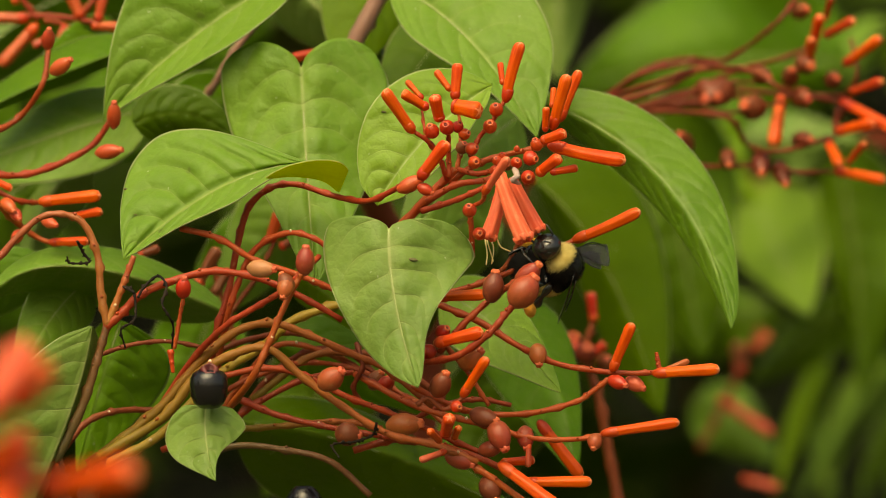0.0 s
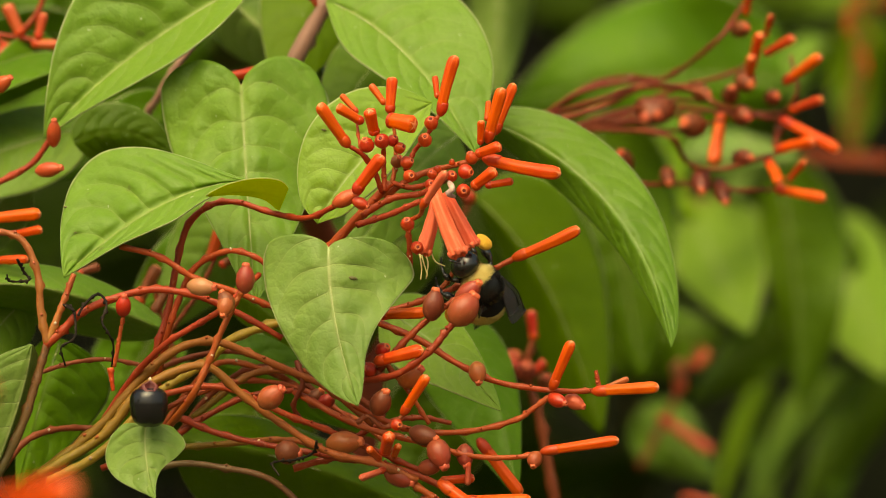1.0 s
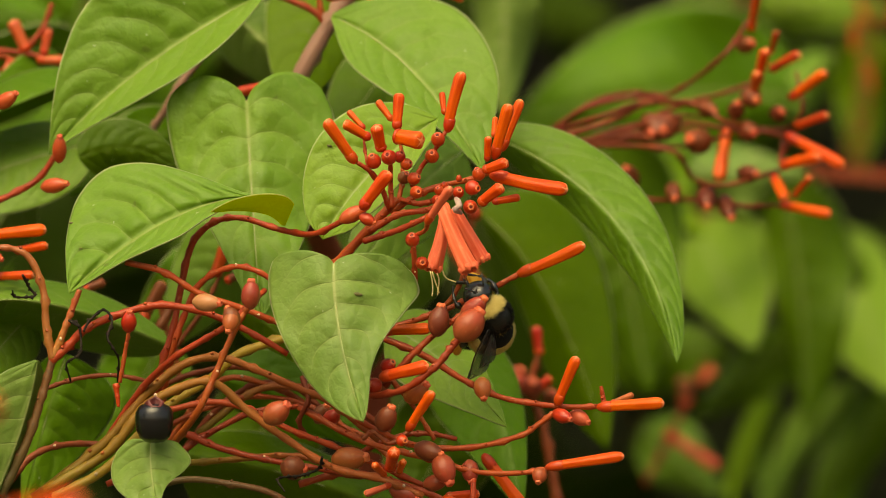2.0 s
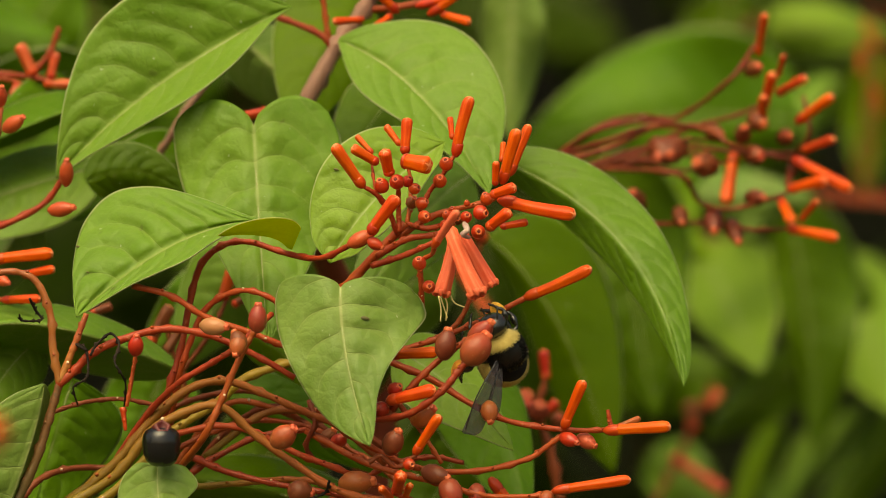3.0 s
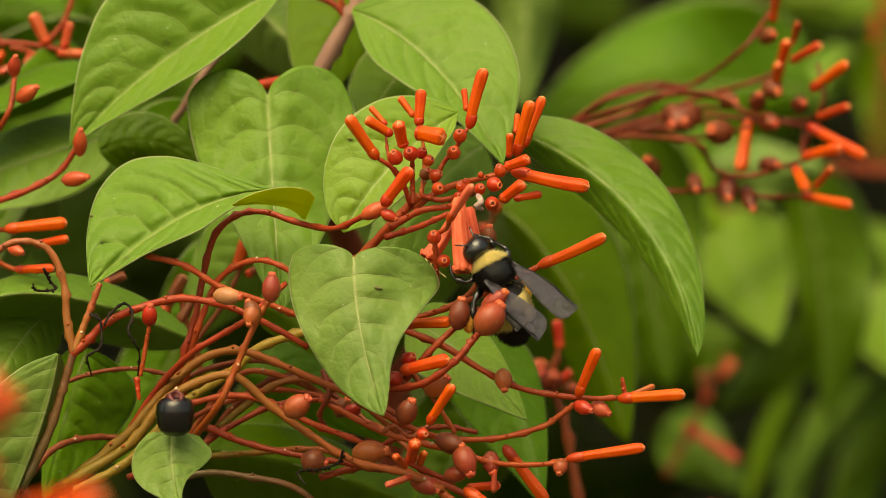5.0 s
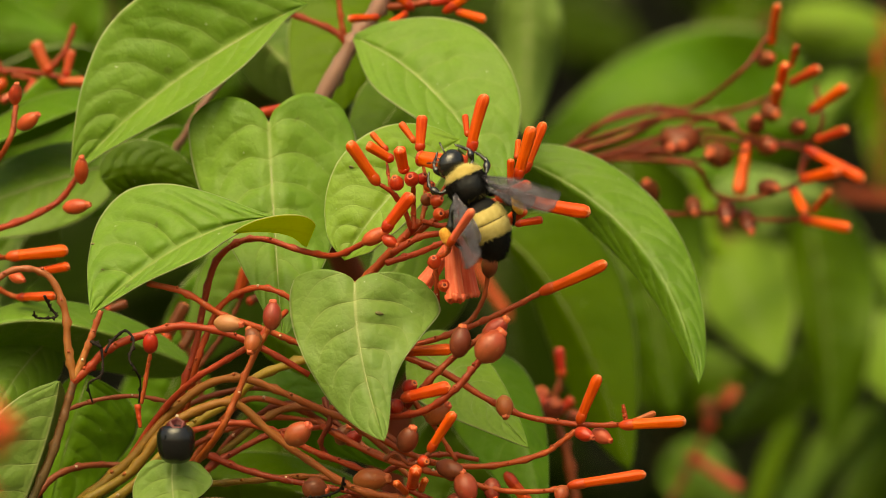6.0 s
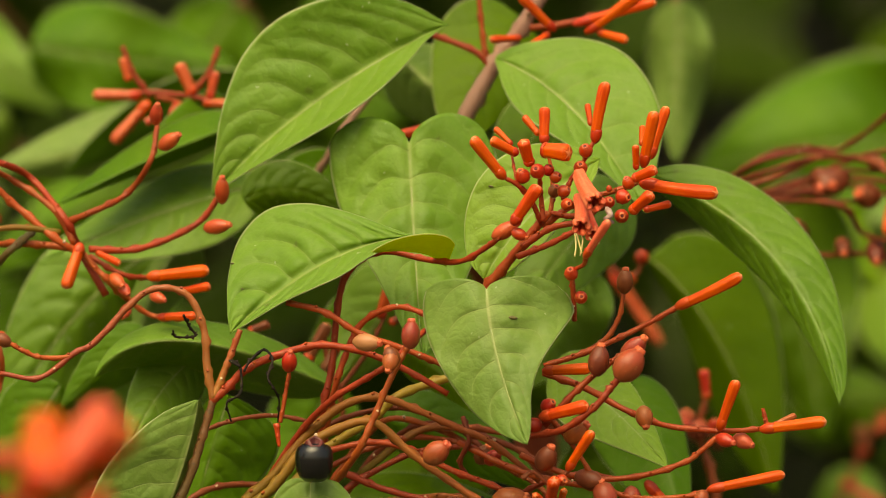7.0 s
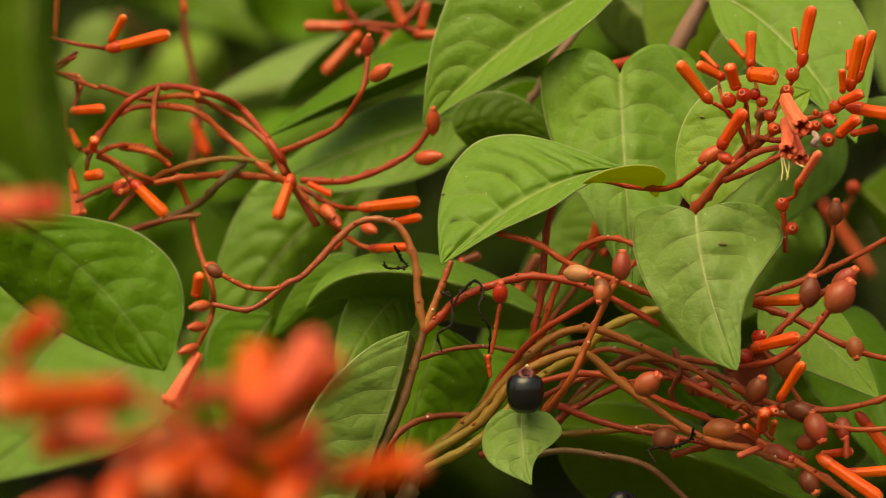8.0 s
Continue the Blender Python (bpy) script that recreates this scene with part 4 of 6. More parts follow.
K6.stem([(300, 750), (380, 735), (450, 746), (520, 780), (600, 812), (690, 850), (780, 890)], 6, 5.5, M_STEM_PINK)
K6.stem([(330, 786, 4), (400, 815, 4), (480, 836, 2), (560, 850), (650, 866)], 6.5, 5, M_STEM)
K6.stem([(200, 880, 6), (300, 840, 6), (380, 790, 6), (460, 752, 8), (540, 740, 8)], 6, 5, M_STEM)
K6.stem([(330, 842, 10), (430, 836, 10), (510, 828, 8), (590, 840, 6)], 6, 5, M_STEM_OCHRE)
K6.fruit((508, 846, -2), (552, 856, -3), 22, M_FRUIT_DARK)
K6.fruit((598, 836, -4), (660, 832, -6), 21)
K6.stem([(10, 900, 10), (60, 836, 12), (110, 812, 14), (170, 808, 16), (240, 812, 16)], 6.5, 5, M_STEM_DARK)
K6.stem([(360, 790, 16), (460, 716, 18), (540, 706, 18), (620, 716, 18)], 7, 6, M_STEM_OCHRE)
K6.stem([(300, 820, 26), (360, 736, 24), (420, 690, 20), (520, 720, 20), (580, 760, 18), (660, 800, 14), (720, 850, 10)], 6, 5, M_STEM)
K6.stem([(240, 905, 4), (330, 872, 4), (420, 880, 4), (500, 900, 4), (570, 960, 4)], 6, 6, M_STEM_BROWN)
K6.stem([(330, 830, 28), (400, 740, 26), (480, 700, 22), (560, 716, 22), (640, 746, 22), (700, 790, 22)], 6.5, 6, M_STEM_DARK)
K6.stem([(540, 880, 2), (620, 860, 2), (700, 872, 0), (790, 905, -2), (870, 960, -4)], 6.5, 6, M_STEM_PINK)
for pts, m in (([(240, 740, 18), (330, 690, 20), (430, 672, 22), (520, 700, 20), (600, 760, 18)], M_STEM_DARK), ([(280, 790, 14), (380, 742, 16), (470, 724, 18), (560, 742, 18), (640, 790, 14)], M_STEM),
               ([(545, 690, 2), (556, 730, 0), (540, 770, 2), (560, 800, 4)], M_STEM_DARK), ([(640, 830, 6), (700, 800, 4), (760, 790, 4), (820, 800, 4)], M_STEM)):
    K6.stem(pts, 5, 4.5, m)
K6.fruit((570, 770, 10), (590, 740, 8), 16, M_FRUIT_DARK)
K6.fruit((585, 770, 6), (610, 752, 4), 14, M_BUD_RED)

# right-hand cymes
R = Kit("fruiting_stalk", (700, 625), "coral stalk ending in orange buds and scarlet calyces", "stalk", STALKS, G, 2.0, 13)
R.stem([(690, 620, 6), (760, 650, 3), (830, 694), (900, 726), (990, 741), (1060, 742), (1088, 738)], 6.5, 4.5, M_STEM_PINK)
R.bud((996, 736, -2), (1031, 654, -5), 21)
R.bud((1072, 742, -2), (1184, 735, -6), 23)
R.bud((1090, 736, 2), (1131, 720, 3), 12, M_FRUIT)
R.stem([(1080, 738, 2), (1077, 722, 2), (1074, 704, 2)], 5, 3.5, M_STEM_PINK, "twig")
R.fruit((862, 690, -2), (866, 728, -4), 16)
R.stem([(1000, 745), (990, 752), (960, 775), (930, 792), (850, 812), (760, 812), (690, 790), (640, 762)], 4.5, 6, M_STEM_PINK)
R.fruit((990, 752, -3), (1020, 764, -6), 13, M_BUD_RED)
R.fruit((1020, 752, 2), (1052, 770, 0), 14, M_CROWN)
R2 = Kit("fruiting_stalk", (560, 750), "coral stalk with brown fruits and one long orange bud", "stalk", STALKS, G, -2.0, 14)
R2.stem([(540, 742, 8), (640, 796, 4), (720, 822), (790, 838), (850, 856), (930, 858), (990, 850)], 6, 4.5, M_STEM_PINK)
R2.bud((982, 848, -2), (1113, 829, -5), 21)
R2.fruit((968, 850, 0), (962, 876, -2), 14)
R2.fruit((745, 812, -4), (792, 828, -7), 18, M_FRUIT_DARK)
R2.fruit((786, 826, -6), (806, 878, -8), 21)
R2.fruit((840, 836, 2), (844, 876, 0), 16)
R2.bud((700, 850, -8), (708, 820, -16), 24, calyx=0.1)
R2.bud((690, 862, -8), (672, 844, -16), 15)
R2.bud((716, 858, -6), (724, 838, -12), 14)
R2.bud((700, 880, -6), (655, 896, -8), 14, M_CROWN)
R2.fruit((700, 884, -2), (750, 905, -4), 17, M_FRUIT)
R2.fruit((760, 880, -2), (800, 872, -4), 15, M_FRUIT)
R2.fruit((770, 925, -2), (790, 968, -4), 20, M_FRUIT_DARK)
R2.stem([(690, 870, -2), (740, 900, -3), (800, 940, -4), (860, 985, -4)], 7, 6, M_STEM_PINK)
R2.bud((800, 905, -6), (905, 985, -12), 26)
R2.bud((840, 935, 0), (958, 934, -2), 22)
R2.bud((800, 900, 4), (858, 896, 3), 18)
R2.bud((868, 830, 22), (940, 925, 22), 24)
R2.bud((848, 868, 0), (846, 908, -1), 12, M_STEM_PINK)
P_ = Kit("fruiting_stalk", (640, 730), "coral stalk with two plump pink-brown fruits", "stalk", STALKS, G, -14.0, 15)
P_.stem([(640, 728, 6), (720, 714, 2), (778, 674), (806, 640), (824, 618)], 6.5, 6, M_STEM)
P_.fruit((820, 624), (862, 572), 26)
P_.fruit((828, 588, 4), (869, 550, 2), 18)
P_.stem([(690, 706, 6), (730, 660, 6), (770, 620, 6), (800, 598, 6), (832, 578, 6)], 6, 5, M_STEM)
P_.fruit((782, 618, 3), (792, 562, 3), 19, M_FRUIT_DARK)
P_.bud((686, 690, 4), (768, 670, 0), 25)
P_.ball((697, 670, 6), 14, (0.6, -0.6, 0.5))
P_.ball((672, 705, 6), 15, (-0.5, -0.6, 0.2))
P_.fruit((728, 730, 6), (766, 702, 4), 20)
P_.bud((733, 782, 2), (776, 716, -2), 20)
P_.fruit((684, 784, 2), (704, 742, 0), 19, M_FRUIT_DARK)
P_.stem([(650, 800, 2), (672, 788, 2), (700, 806, 2), (735, 786, 2)], 4.5, 4, M_STEM_DARK, "twig")
P_.ball((722, 802, -2), 11, (0.5, -0.9, 0.0))
P_.stem([(700, 690, 6), (740, 740, 6), (780, 800, 6)], 5, 4, M_STEM)
P_.bud((690, 608, 12), (772, 604, 10), 22)
B_ = Kit("budding_stalk", (700, 600), "thin scarlet stalk holding a single long orange bud", "stalk", STALKS, G, 6.0, 16)
B_.stem([(690, 604), (760, 584), (820, 560), (880, 532), (938, 502)], 5.5, 4.5, M_STEM_PINK)
B_.bud((930, 506, 0), (1044, 455, -4), 23, bend=-2)
B_.stem([(760, 584, 2), (800, 560, 2), (826, 520, 2), (836, 476, 2)], 5, 4, M_STEM)
B_.fruit((835, 480, 2), (840, 436, 1), 15, M_FRUIT_DARK)

# black berry
Bk = Kit("berry", (283, 802), "ripe glossy black berry with a wine-red crown", "berry", "", G, -16.0, 17)
Bk.ob.location = Bk.p((283, 770))
Bk.at = Bk.p((283, 770))
r = 34 * UNIT
part("skin", lathe("skin", Bk.loc((284, 806)), Bk.loc((284, 737)), [(0, r * 0.3), (0.03, r * 0.52), (0.14, r * 0.78), (0.32, r * 0.94), (0.58, r), (0.78, r * 0.97), (0.9, r * 0.86), (0.97, r * 0.68), (1.0, r * 0.5)], M_BERRY, 20, 5, 0.012), Bk.ob)
part("crown", lathe("crown", Bk.loc((284, 742, -1)), Bk.loc((286, 733, -2)), [(0, r * 0.5), (0.5, r * 0.44), (1, r * 0.34), (0.8, r * 0.24), (0.3, r * 0.16)], M_BERRY_CROWN, 15, 5, 0.12), Bk.ob)
B2 = Kit("berry", (455, 980), "ripe glossy black berry half hidden under a stalk", "berry", "", G, 4.0, 18)
part("skin", lathe("skin", B2.loc((452, 1010)), B2.loc((452, 942)), [(0, r * 0.3), (0.15, r * 0.78), (0.4, r), (0.7, r * 0.94), (0.92, r * 0.66), (1.0, r * 0.4)], M_BERRY, 18), B2.ob)

# thick woody stem behind the top leaves
W = Kit("woody_branch", (530, 180), "mauve-brown woody stem forking above the leaves", "branch", "", G, 66.0, 19)
W.stem([(500, 250), (540, 160), (590, 70), (640, 0), (690, -80)], 17, 13, M_WOOD, "main_stem")
W.stem([(590, 70), (560, 40), (480, 8), (420, 0)], 7, 5, M_STEM, "branch")
W.stem([(585, 65), (575, 20), (566, -60)], 6, 5, M_STEM, "branch")
W.stem([(640, 0), (720, -10), (800, -30)], 7, 6, M_STEM, "branch")
for a, b, w in (((640, 15), (588, 18), 16), ((780, 5), (830, 20), 18), ((740, -10), (880, -48), 20), ((700, 0), (640, -60), 20), ((760, 4), (850, -60), 22), ((690, 8), (660, 30), 16)):
    W.bud((*a, -4), (*b, -8), w)
W.stem([(486, 196), (440, 205), (400, 190)], 6, 5, M_STEM_DARK, "branch")
W.bud((410, 190, -5), (485, 176, -8), 22, M_BUD_RED)
W.stem([(430, 30, 12), (380, 105, 12), (330, 170, 12), (300, 220, 14), (262, 290, 20), (250, 400, 24)], 7, 7, M_WOOD, "branch")
W.bud((320, 320, 4), (325, 275, 4), 20, M_BUD)

U = Kit("flower_spray", (300, 640), "dull vermilion buds half hidden behind the leaves", "flower head", STALKS, G, 62.0, 32)
U.stem([(330, 700), (320, 640), (300, 590), (292, 530)], 6, 5, M_STEM_DARK)
U.stem([(320, 640), (370, 570), (400, 510)], 5, 4, M_STEM_DARK)
for a, b, w in (((262, 590), (300, 522), 34), ((318, 560), (292, 604), 30), ((392, 510), (410, 458), 34), ((410, 520), (450, 500), 26), ((160, 534), (196, 522), 24), ((52, 602), (80, 598), 18)):
    U.bud(a, b, w * 0.75, M_FRUIT_DARK if w != 34 or a[0] < 300 else M_BUD_DULL)

# blurred head on the right, behind
X = Kit("flower_spray", (1020, 240), "flower head with orange buds on another branch, its maroon darkened for shade", "flower head", STALKS, G, 125.0, 20)
for pts, r0 in (([(960, 270), (1060, 205), (1130, 185), (1200, 188), (1290, 120), (1335, 60)], 6), ([(960, 280), (1080, 240), (1160, 205), (1250, 210), (1290, 235), (1350, 250), (1400, 250)], 7),
                ([(960, 290), (1100, 262), (1200, 215), (1300, 185), (1360, 160)], 6), ([(980, 280), (1100, 280), (1200, 290), (1240, 340), (1300, 350), (1400, 320)], 6),
                ([(1120, 340), (1150, 375), (1250, 375), (1330, 388), (1400, 385)], 6), ([(1100, 270), (1200, 240), (1300, 250), (1400, 265), (1390, 310)], 6),
                ([(1390, 310), (1400, 260), (1430, 215), (1420, 150)], 5), ([(960, 300), (1090, 275), (1170, 262), (1230, 250)], 7), ([(970, 262), (1090, 222), (1170, 200), (1260, 215)], 5),
                ([(980, 292), (1110, 250), (1200, 228), (1270, 228)], 5), ([(1000, 285), (1120, 268), (1210, 282), (1300, 262)], 5), ([(990, 250), (1050, 212), (1140, 196), (1230, 205)], 5)):
    X.stem([(*q, X.rng.uniform(-12, 12)) for q in pts], r0 * 0.9, r0 * 0.66, M_STEM_DARK)
for a, b, w in (((1340, 75), (1352, 5), 22), ((1350, 170), (1366, 110), 26), ((1345, 205), (1350, 150), 24), ((1375, 145), (1425, 118), 24), ((1375, 115), (1385, 78), 15), ((1410, 195), (1472, 150), 26),
                ((1420, 245), (1475, 226), 22), ((1405, 262), (1504, 316), 28), ((1296, 255), (1282, 340), 32), ((1395, 315), (1460, 300), 28), ((1380, 335), (1400, 375), 26), ((1395, 385), (1480, 402), 26), ((1415, 370), (1445, 335), 17)):
    X.bud((*a, 0), (*b, -6), w * 0.85, M_BUD_DULL if w < 25 else None)
# Fruits all maroon: the shade on this head is put into their colour.
for c, q, r0 in (((1320, 105), (1342, 98), 17), ((1250, 210), (1275, 220), 16), ((1130, 350), (1118, 320), 20), ((1200, 350), (1205, 375), 16), ((1260, 355), (1262, 390), 20), ((1290, 370), (1305, 410), 17),
                 ((1320, 330), (1350, 330), 17), ((1310, 230), (1316, 205), 17), ((1380, 225), (1395, 220), 16), ((1320, 250), (1345, 258), 20), ((1330, 190), (1350, 200), 20), ((1210, 235), (1160, 260), 26), ((1260, 275), (1230, 268), 26), ((1150, 235), (1185, 255), 24)):
    X.fruit((*c, 2), (*q, -4), r0, M_FRUIT_DARK)
# a further one, far out of focus
Y = Kit("flower_spray", (1540, 380), "dull red flower head far behind", "flower head", STALKS, G, 420.0, 21)
for k in range(4):
    Y.stem([(1500 + 14 * k + Y.rng.uniform(-8, 8), 330), (1524 + 9 * k + Y.rng.uniform(-8, 8), 180), (1530 + 10 * k + Y.rng.uniform(-8, 8), -20)], 2.6, 2, M_STEM_DARK)
for k in range(4):
    u, v = 1530 + Y.rng.uniform(-10, 60), Y.rng.uniform(30, 260)
    Y.bud((u, v), (u + Y.rng.uniform(-25, 25), v - 50), 13, M_BUD_DULL)
for k in range(3):
    Y.stem([(1440, 306 + 14 * k), (1500, 322 + 8 * k), (1600, 326 + 10 * k)], 4, 4, M_STEM)
Z = Kit("flower_spray", (1230, 800), "dull red flower head low in the shade", "flower head", STALKS, G, 330.0, 22)
Z.stem([(1150, 880), (1200, 790), (1240, 700), (1260, 660)], 7, 5, M_STEM_DARK)
for a, b, w in (((1190, 790), (1280, 850), 34), ((1225, 740), (1220, 690), 40), ((1250, 700), (1275, 672), 30), ((1230, 930), (1292, 946), 24)):
    Z.bud(a, b, w * 0.8, M_CROWN if w < 36 else M_FRUIT_DARK)
V = Kit("flower_spray", (960, 800), "dark upright shoot with small red buds in the shade", "flower head", STALKS, G, 120.0, 23)
V.stem([(1010, 980), (990, 880), (972, 780), (950, 710), (962, 660), (964, 630)], 12, 5, M_STEM_DARK, "main_stem")
for q, r, m in (((926, 690, 4), 24, M_STEM_DARK), ((950, 708, -4), 22, M_STEM_DARK), ((985, 726, 4), 18, M_FRUIT_DARK)):
    V.ball(q, r, (0.2, -0.8, 0.6), m)
for a, b, w in (((965, 650), (960, 600), 22), ((950, 700), (905, 690), 22), ((880, 660), (850, 640), 24), ((960, 715), (985, 690), 20)):
    V.bud(a, b, w, M_BUD_RED)
V.bud((790, 425, 130), (872, 548, 130), 22, M_POD)
V.ball((850, 400), 14)
V.ball((830, 440), 12)
V.stem([(760, 350), (800, 420), (840, 430), (850, 400)], 5, 4, M_STEM_DARK)

# ---- the stalks at the other end of the bush ----
A = Kit("flower_spray", (530, 330), "spreading coral flower stalks with orange buds and dull red fruits", "flower head", STALKS, L, 34.0, 24)
for pts, r0, m in (([(560, 400), (510, 315), (490, 270), (430, 195), (370, 165), (290, 152), (230, 175), (180, 230), (150, 270)], 7, M_STEM_PINK), ([(520, 330), (470, 300), (400, 240), (340, 195), (250, 188), (200, 205)], 7, M_STEM_PINK),
                   ([(505, 310), (470, 250), (400, 200), (330, 170), (250, 175), (175, 150)], 6, M_STEM), ([(500, 318), (420, 310), (330, 312), (270, 325)], 7, M_STEM_PINK), ([(480, 290), (400, 280), (320, 295), (250, 330), (190, 390)], 6, M_STEM_OCHRE),
                   ([(430, 290), (390, 320), (350, 360), (270, 395), (210, 410)], 7, M_STEM_BROWN), ([(490, 270), (540, 250), (600, 220), (640, 160), (652, 100)], 6, M_STEM), ([(530, 320), (620, 318), (720, 276), (764, 220)], 6.5, M_STEM_PINK),
                   ([(510, 315), (560, 370), (600, 410), (650, 440), (720, 440)], 6, M_STEM_PINK), ([(530, 330), (590, 365), (650, 370)], 5.5, M_STEM_PINK), ([(300, 275), (275, 250), (270, 190), (278, 150)], 6, M_STEM),
                   ([(210, 260), (260, 268), (300, 295), (330, 360), (350, 440), (374, 510), (372, 560), (350, 610)], 6, M_STEM_PINK), ([(170, 275), (200, 290), (230, 320)], 6, M_STEM), ([(70, 125), (100, 130), (140, 140), (128, 185)], 4.5, M_STEM_PINK), ([(80, 130), (130, 100)], 4, M_STEM)):
    A.stem([(*q, A.rng.uniform(-4, 4)) for q in pts], r0, r0 * 0.8, m)
for a, b, w in (((515, 312), (488, 388), 24), ((638, 368), (742, 357), 24), ((690, 395), (745, 385), 18), ((545, 325), (585, 345), 14), ((232, 322), (292, 382), 24), ((122, 196), (182, 192), 20), ((160, 265), (165, 245), 20), ((150, 312), (176, 308), 22),
                ((120, 230), (135, 260), 15), ((120, 300), (130, 340), 14), ((190, 85), (298, 60), 25), ((192, 72), (218, 26), 16), ((345, 165), (348, 170), 14), ((345, 525), (352, 485), 22), ((655, 440), (720, 438), 18)):
    A.bud((*a, -3), (*b, -6), w)
for c, q, r0 in (((648, 98), (652, 62), 16), ((655, 140), (690, 116), 18), ((766, 238), (767, 192), 17), ((735, 282), (780, 276), 18), ((585, 380), (600, 400), 14), ((640, 400), (665, 410), 14), ((600, 420), (590, 440), 14), ((570, 365), (590, 385), 16), ((220, 330), (210, 340), 16), ((382, 475), (362, 470), 12), ((370, 540), (335, 545), 14), ((362, 578), (332, 580), 13), ((350, 612), (315, 625), 12), ((205, 345), (215, 320), 17)):
    A.fruit((*c, -4), (*q, -7), r0 * 0.78, M_POD)
A.flower((350, 625, -4), (300, 715, -6), 22, 34, "open salmon flower hanging down")
A.flower((120, 300, 6), (136, 378, 6), 16, 26, "open salmon flower hanging down")
for pts, r0, m in (([(170, 155), (120, 138), (70, 120)], 4, M_STEM), ([(72, 122), (108, 106), (132, 92)], 4, M_STEM_DARK), ([(130, 140), (134, 168), (124, 196)], 4, M_STEM_DARK), ([(172, 272), (200, 258), (250, 260), (300, 294)], 5, M_STEM_PINK),
                   ([(280, 322), (240, 310), (200, 285), (160, 262)], 5, M_STEM), ([(160, 262), (150, 290), (150, 312)], 4.5, M_STEM_DARK), ([(112, 225), (124, 245), (142, 264), (164, 266)], 4.5, M_STEM_PINK), ([(120, 300), (110, 270), (112, 225), (104, 190), (70, 150)], 4, M_STEM),
                   ([(352, 380), (290, 390), (240, 405), (180, 432)], 5, M_STEM_ORANGE), ([(300, 318), (240, 326), (190, 330), (130, 356)], 5, M_STEM), ([(190, 86), (140, 78), (60, 58)], 4, M_STEM), ([(205, 345), (215, 330), (230, 318)], 4, M_STEM)):
    A.stem([(*q, A.rng.uniform(-3, 3)) for q in pts], r0, r0 * 0.85, m)
D_ = Kit("flower_spray", (620, 45), "orange buds on a branch behind the leaves", "flower head", STALKS, L, 95.0, 25)
for pts in ([(560, 45), (640, 42), (720, 50), (760, 60)], [(640, 50), (610, 10), (590, -40)], [(700, 50), (740, 10), (760, -40)], [(650, 50), (690, 60), (760, 110)]):
    D_.stem(pts, 6, 5, M_STEM)
for a, b, w in (((620, 46), (538, 45), 24), ((635, 60), (572, 130), 26), ((715, 45), (690, -10), 26), ((745, 50), (755, 5), 20), ((690, 60), (680, 85), 26), ((735, 60), (790, 62), 20), ((650, 85), (630, 95), 18), ((600, 20), (590, -20), 18), ((325, 20), (320, -30), 14), ((90, 60), (95, -20), 14)):
    D_.bud(a, b, w, M_POD)
D_.stem([(335, 300, 40), (350, 200, 40), (325, 60, 40), (320, -20, 40)], 7, 6, M_STEM_DARK)
D_.bud((340, 215, 40), (365, 275, 40), 22)

# flower head close to the camera
N_ = Kit("flower_spray", (300, 800), "orange flower head very close to the camera", "flower head", STALKS, L, -350.0, 26)
for a, b, w in (((220, 700), (-10, 712), 78), ((440, 740), (455, 620), 74), ((470, 730), (560, 600), 58), ((400, 790), (270, 860), 78), ((600, 850), (750, 820), 60), ((480, 720), (600, 640), 62), ((240, 830), (200, 900), 76), ((20, 620), (90, 560), 56), ((560, 700), (590, 640), 40), ((560, 820), (500, 900), 70), ((360, 850), (460, 900), 80), ((-30, 640), (-120, 560), 60), ((95, 362), (-60, 372), 60), ((330, 700), (400, 690), 50), ((560, 760), (470, 820), 60)):
    N_.bud((*a, N_.rng.uniform(-15, 15)), (*b, N_.rng.uniform(-25, 15)), w * 0.78, M_BUD if int(a[0]) % 4 == 0 else M_PETAL)
for pts in ([(300, 920), (330, 800), (320, 740), (230, 700)], [(420, 900), (420, 800), (440, 740)], [(320, 780), (420, 780), (580, 850)], [(330, 800), (460, 730), (500, 700)], [(330, 760), (250, 820), (200, 860)], [(100, 760), (30, 660), (20, 610)], [(300, 760), (180, 790), (80, 760)], [(-60, 700), (30, 660)]):
    N_.stem(pts, 12, 9, M_STEM_PINK)
for a, b, w in (((70, 790), (190, 768), 70), ((130, 890), (40, 940), 76)):
    N_.bud((*a, N_.rng.uniform(-15, 15)), (*b, N_.rng.uniform(-25, 15)), w * 0.78, M_PETAL)

# the woody stems of the bush, down to the soil
T0 = Kit("bush_stem", (95, 900), "brown woody stem of the bush rising from the soil", "stem", "", G, 6.0, 50)
for pts, r0, r1 in (([(92, 892), (70, 960), (50, 1080)], 12, 24), ([(14, 896, -8), (20, 960, -4), (46, 1080)], 11, 20)):
    T0.stem(pts, r0, r1, M_STEM_BROWN)
way = [T0.loc((50, 1076)), T0.loc((60, 1500, 30)), Vector((0.02, 0.09, -0.6)) - T0.at, Vector((0.03, 0.12, -1.12)) - T0.at]
part("trunk", tube("trunk", spline(way, 30), [UNIT * (24 + 60 * k / 29) for k in range(30)], M_WOOD, 10, 0.2, T0.rng), T0.ob)
way = [W.loc((500, 250)), W.loc((560, 400, 40)), W.loc((640, 620, 60)), W.loc((660, 1000, 80)), Vector((-0.02, 0.19, -0.6)) - W.at, Vector((0.05, 0.2, -1.12)) - W.at]
part("trunk", tube("trunk", spline(way, 34), [UNIT * (15 + 50 * k / 33) for k in range(34)], M_STEM_DARK, 10, 0.2, W.rng), W.ob)

# ---- the bumblebee: head towards +x, back towards +z, in millimetres ----
MM = 0.00098


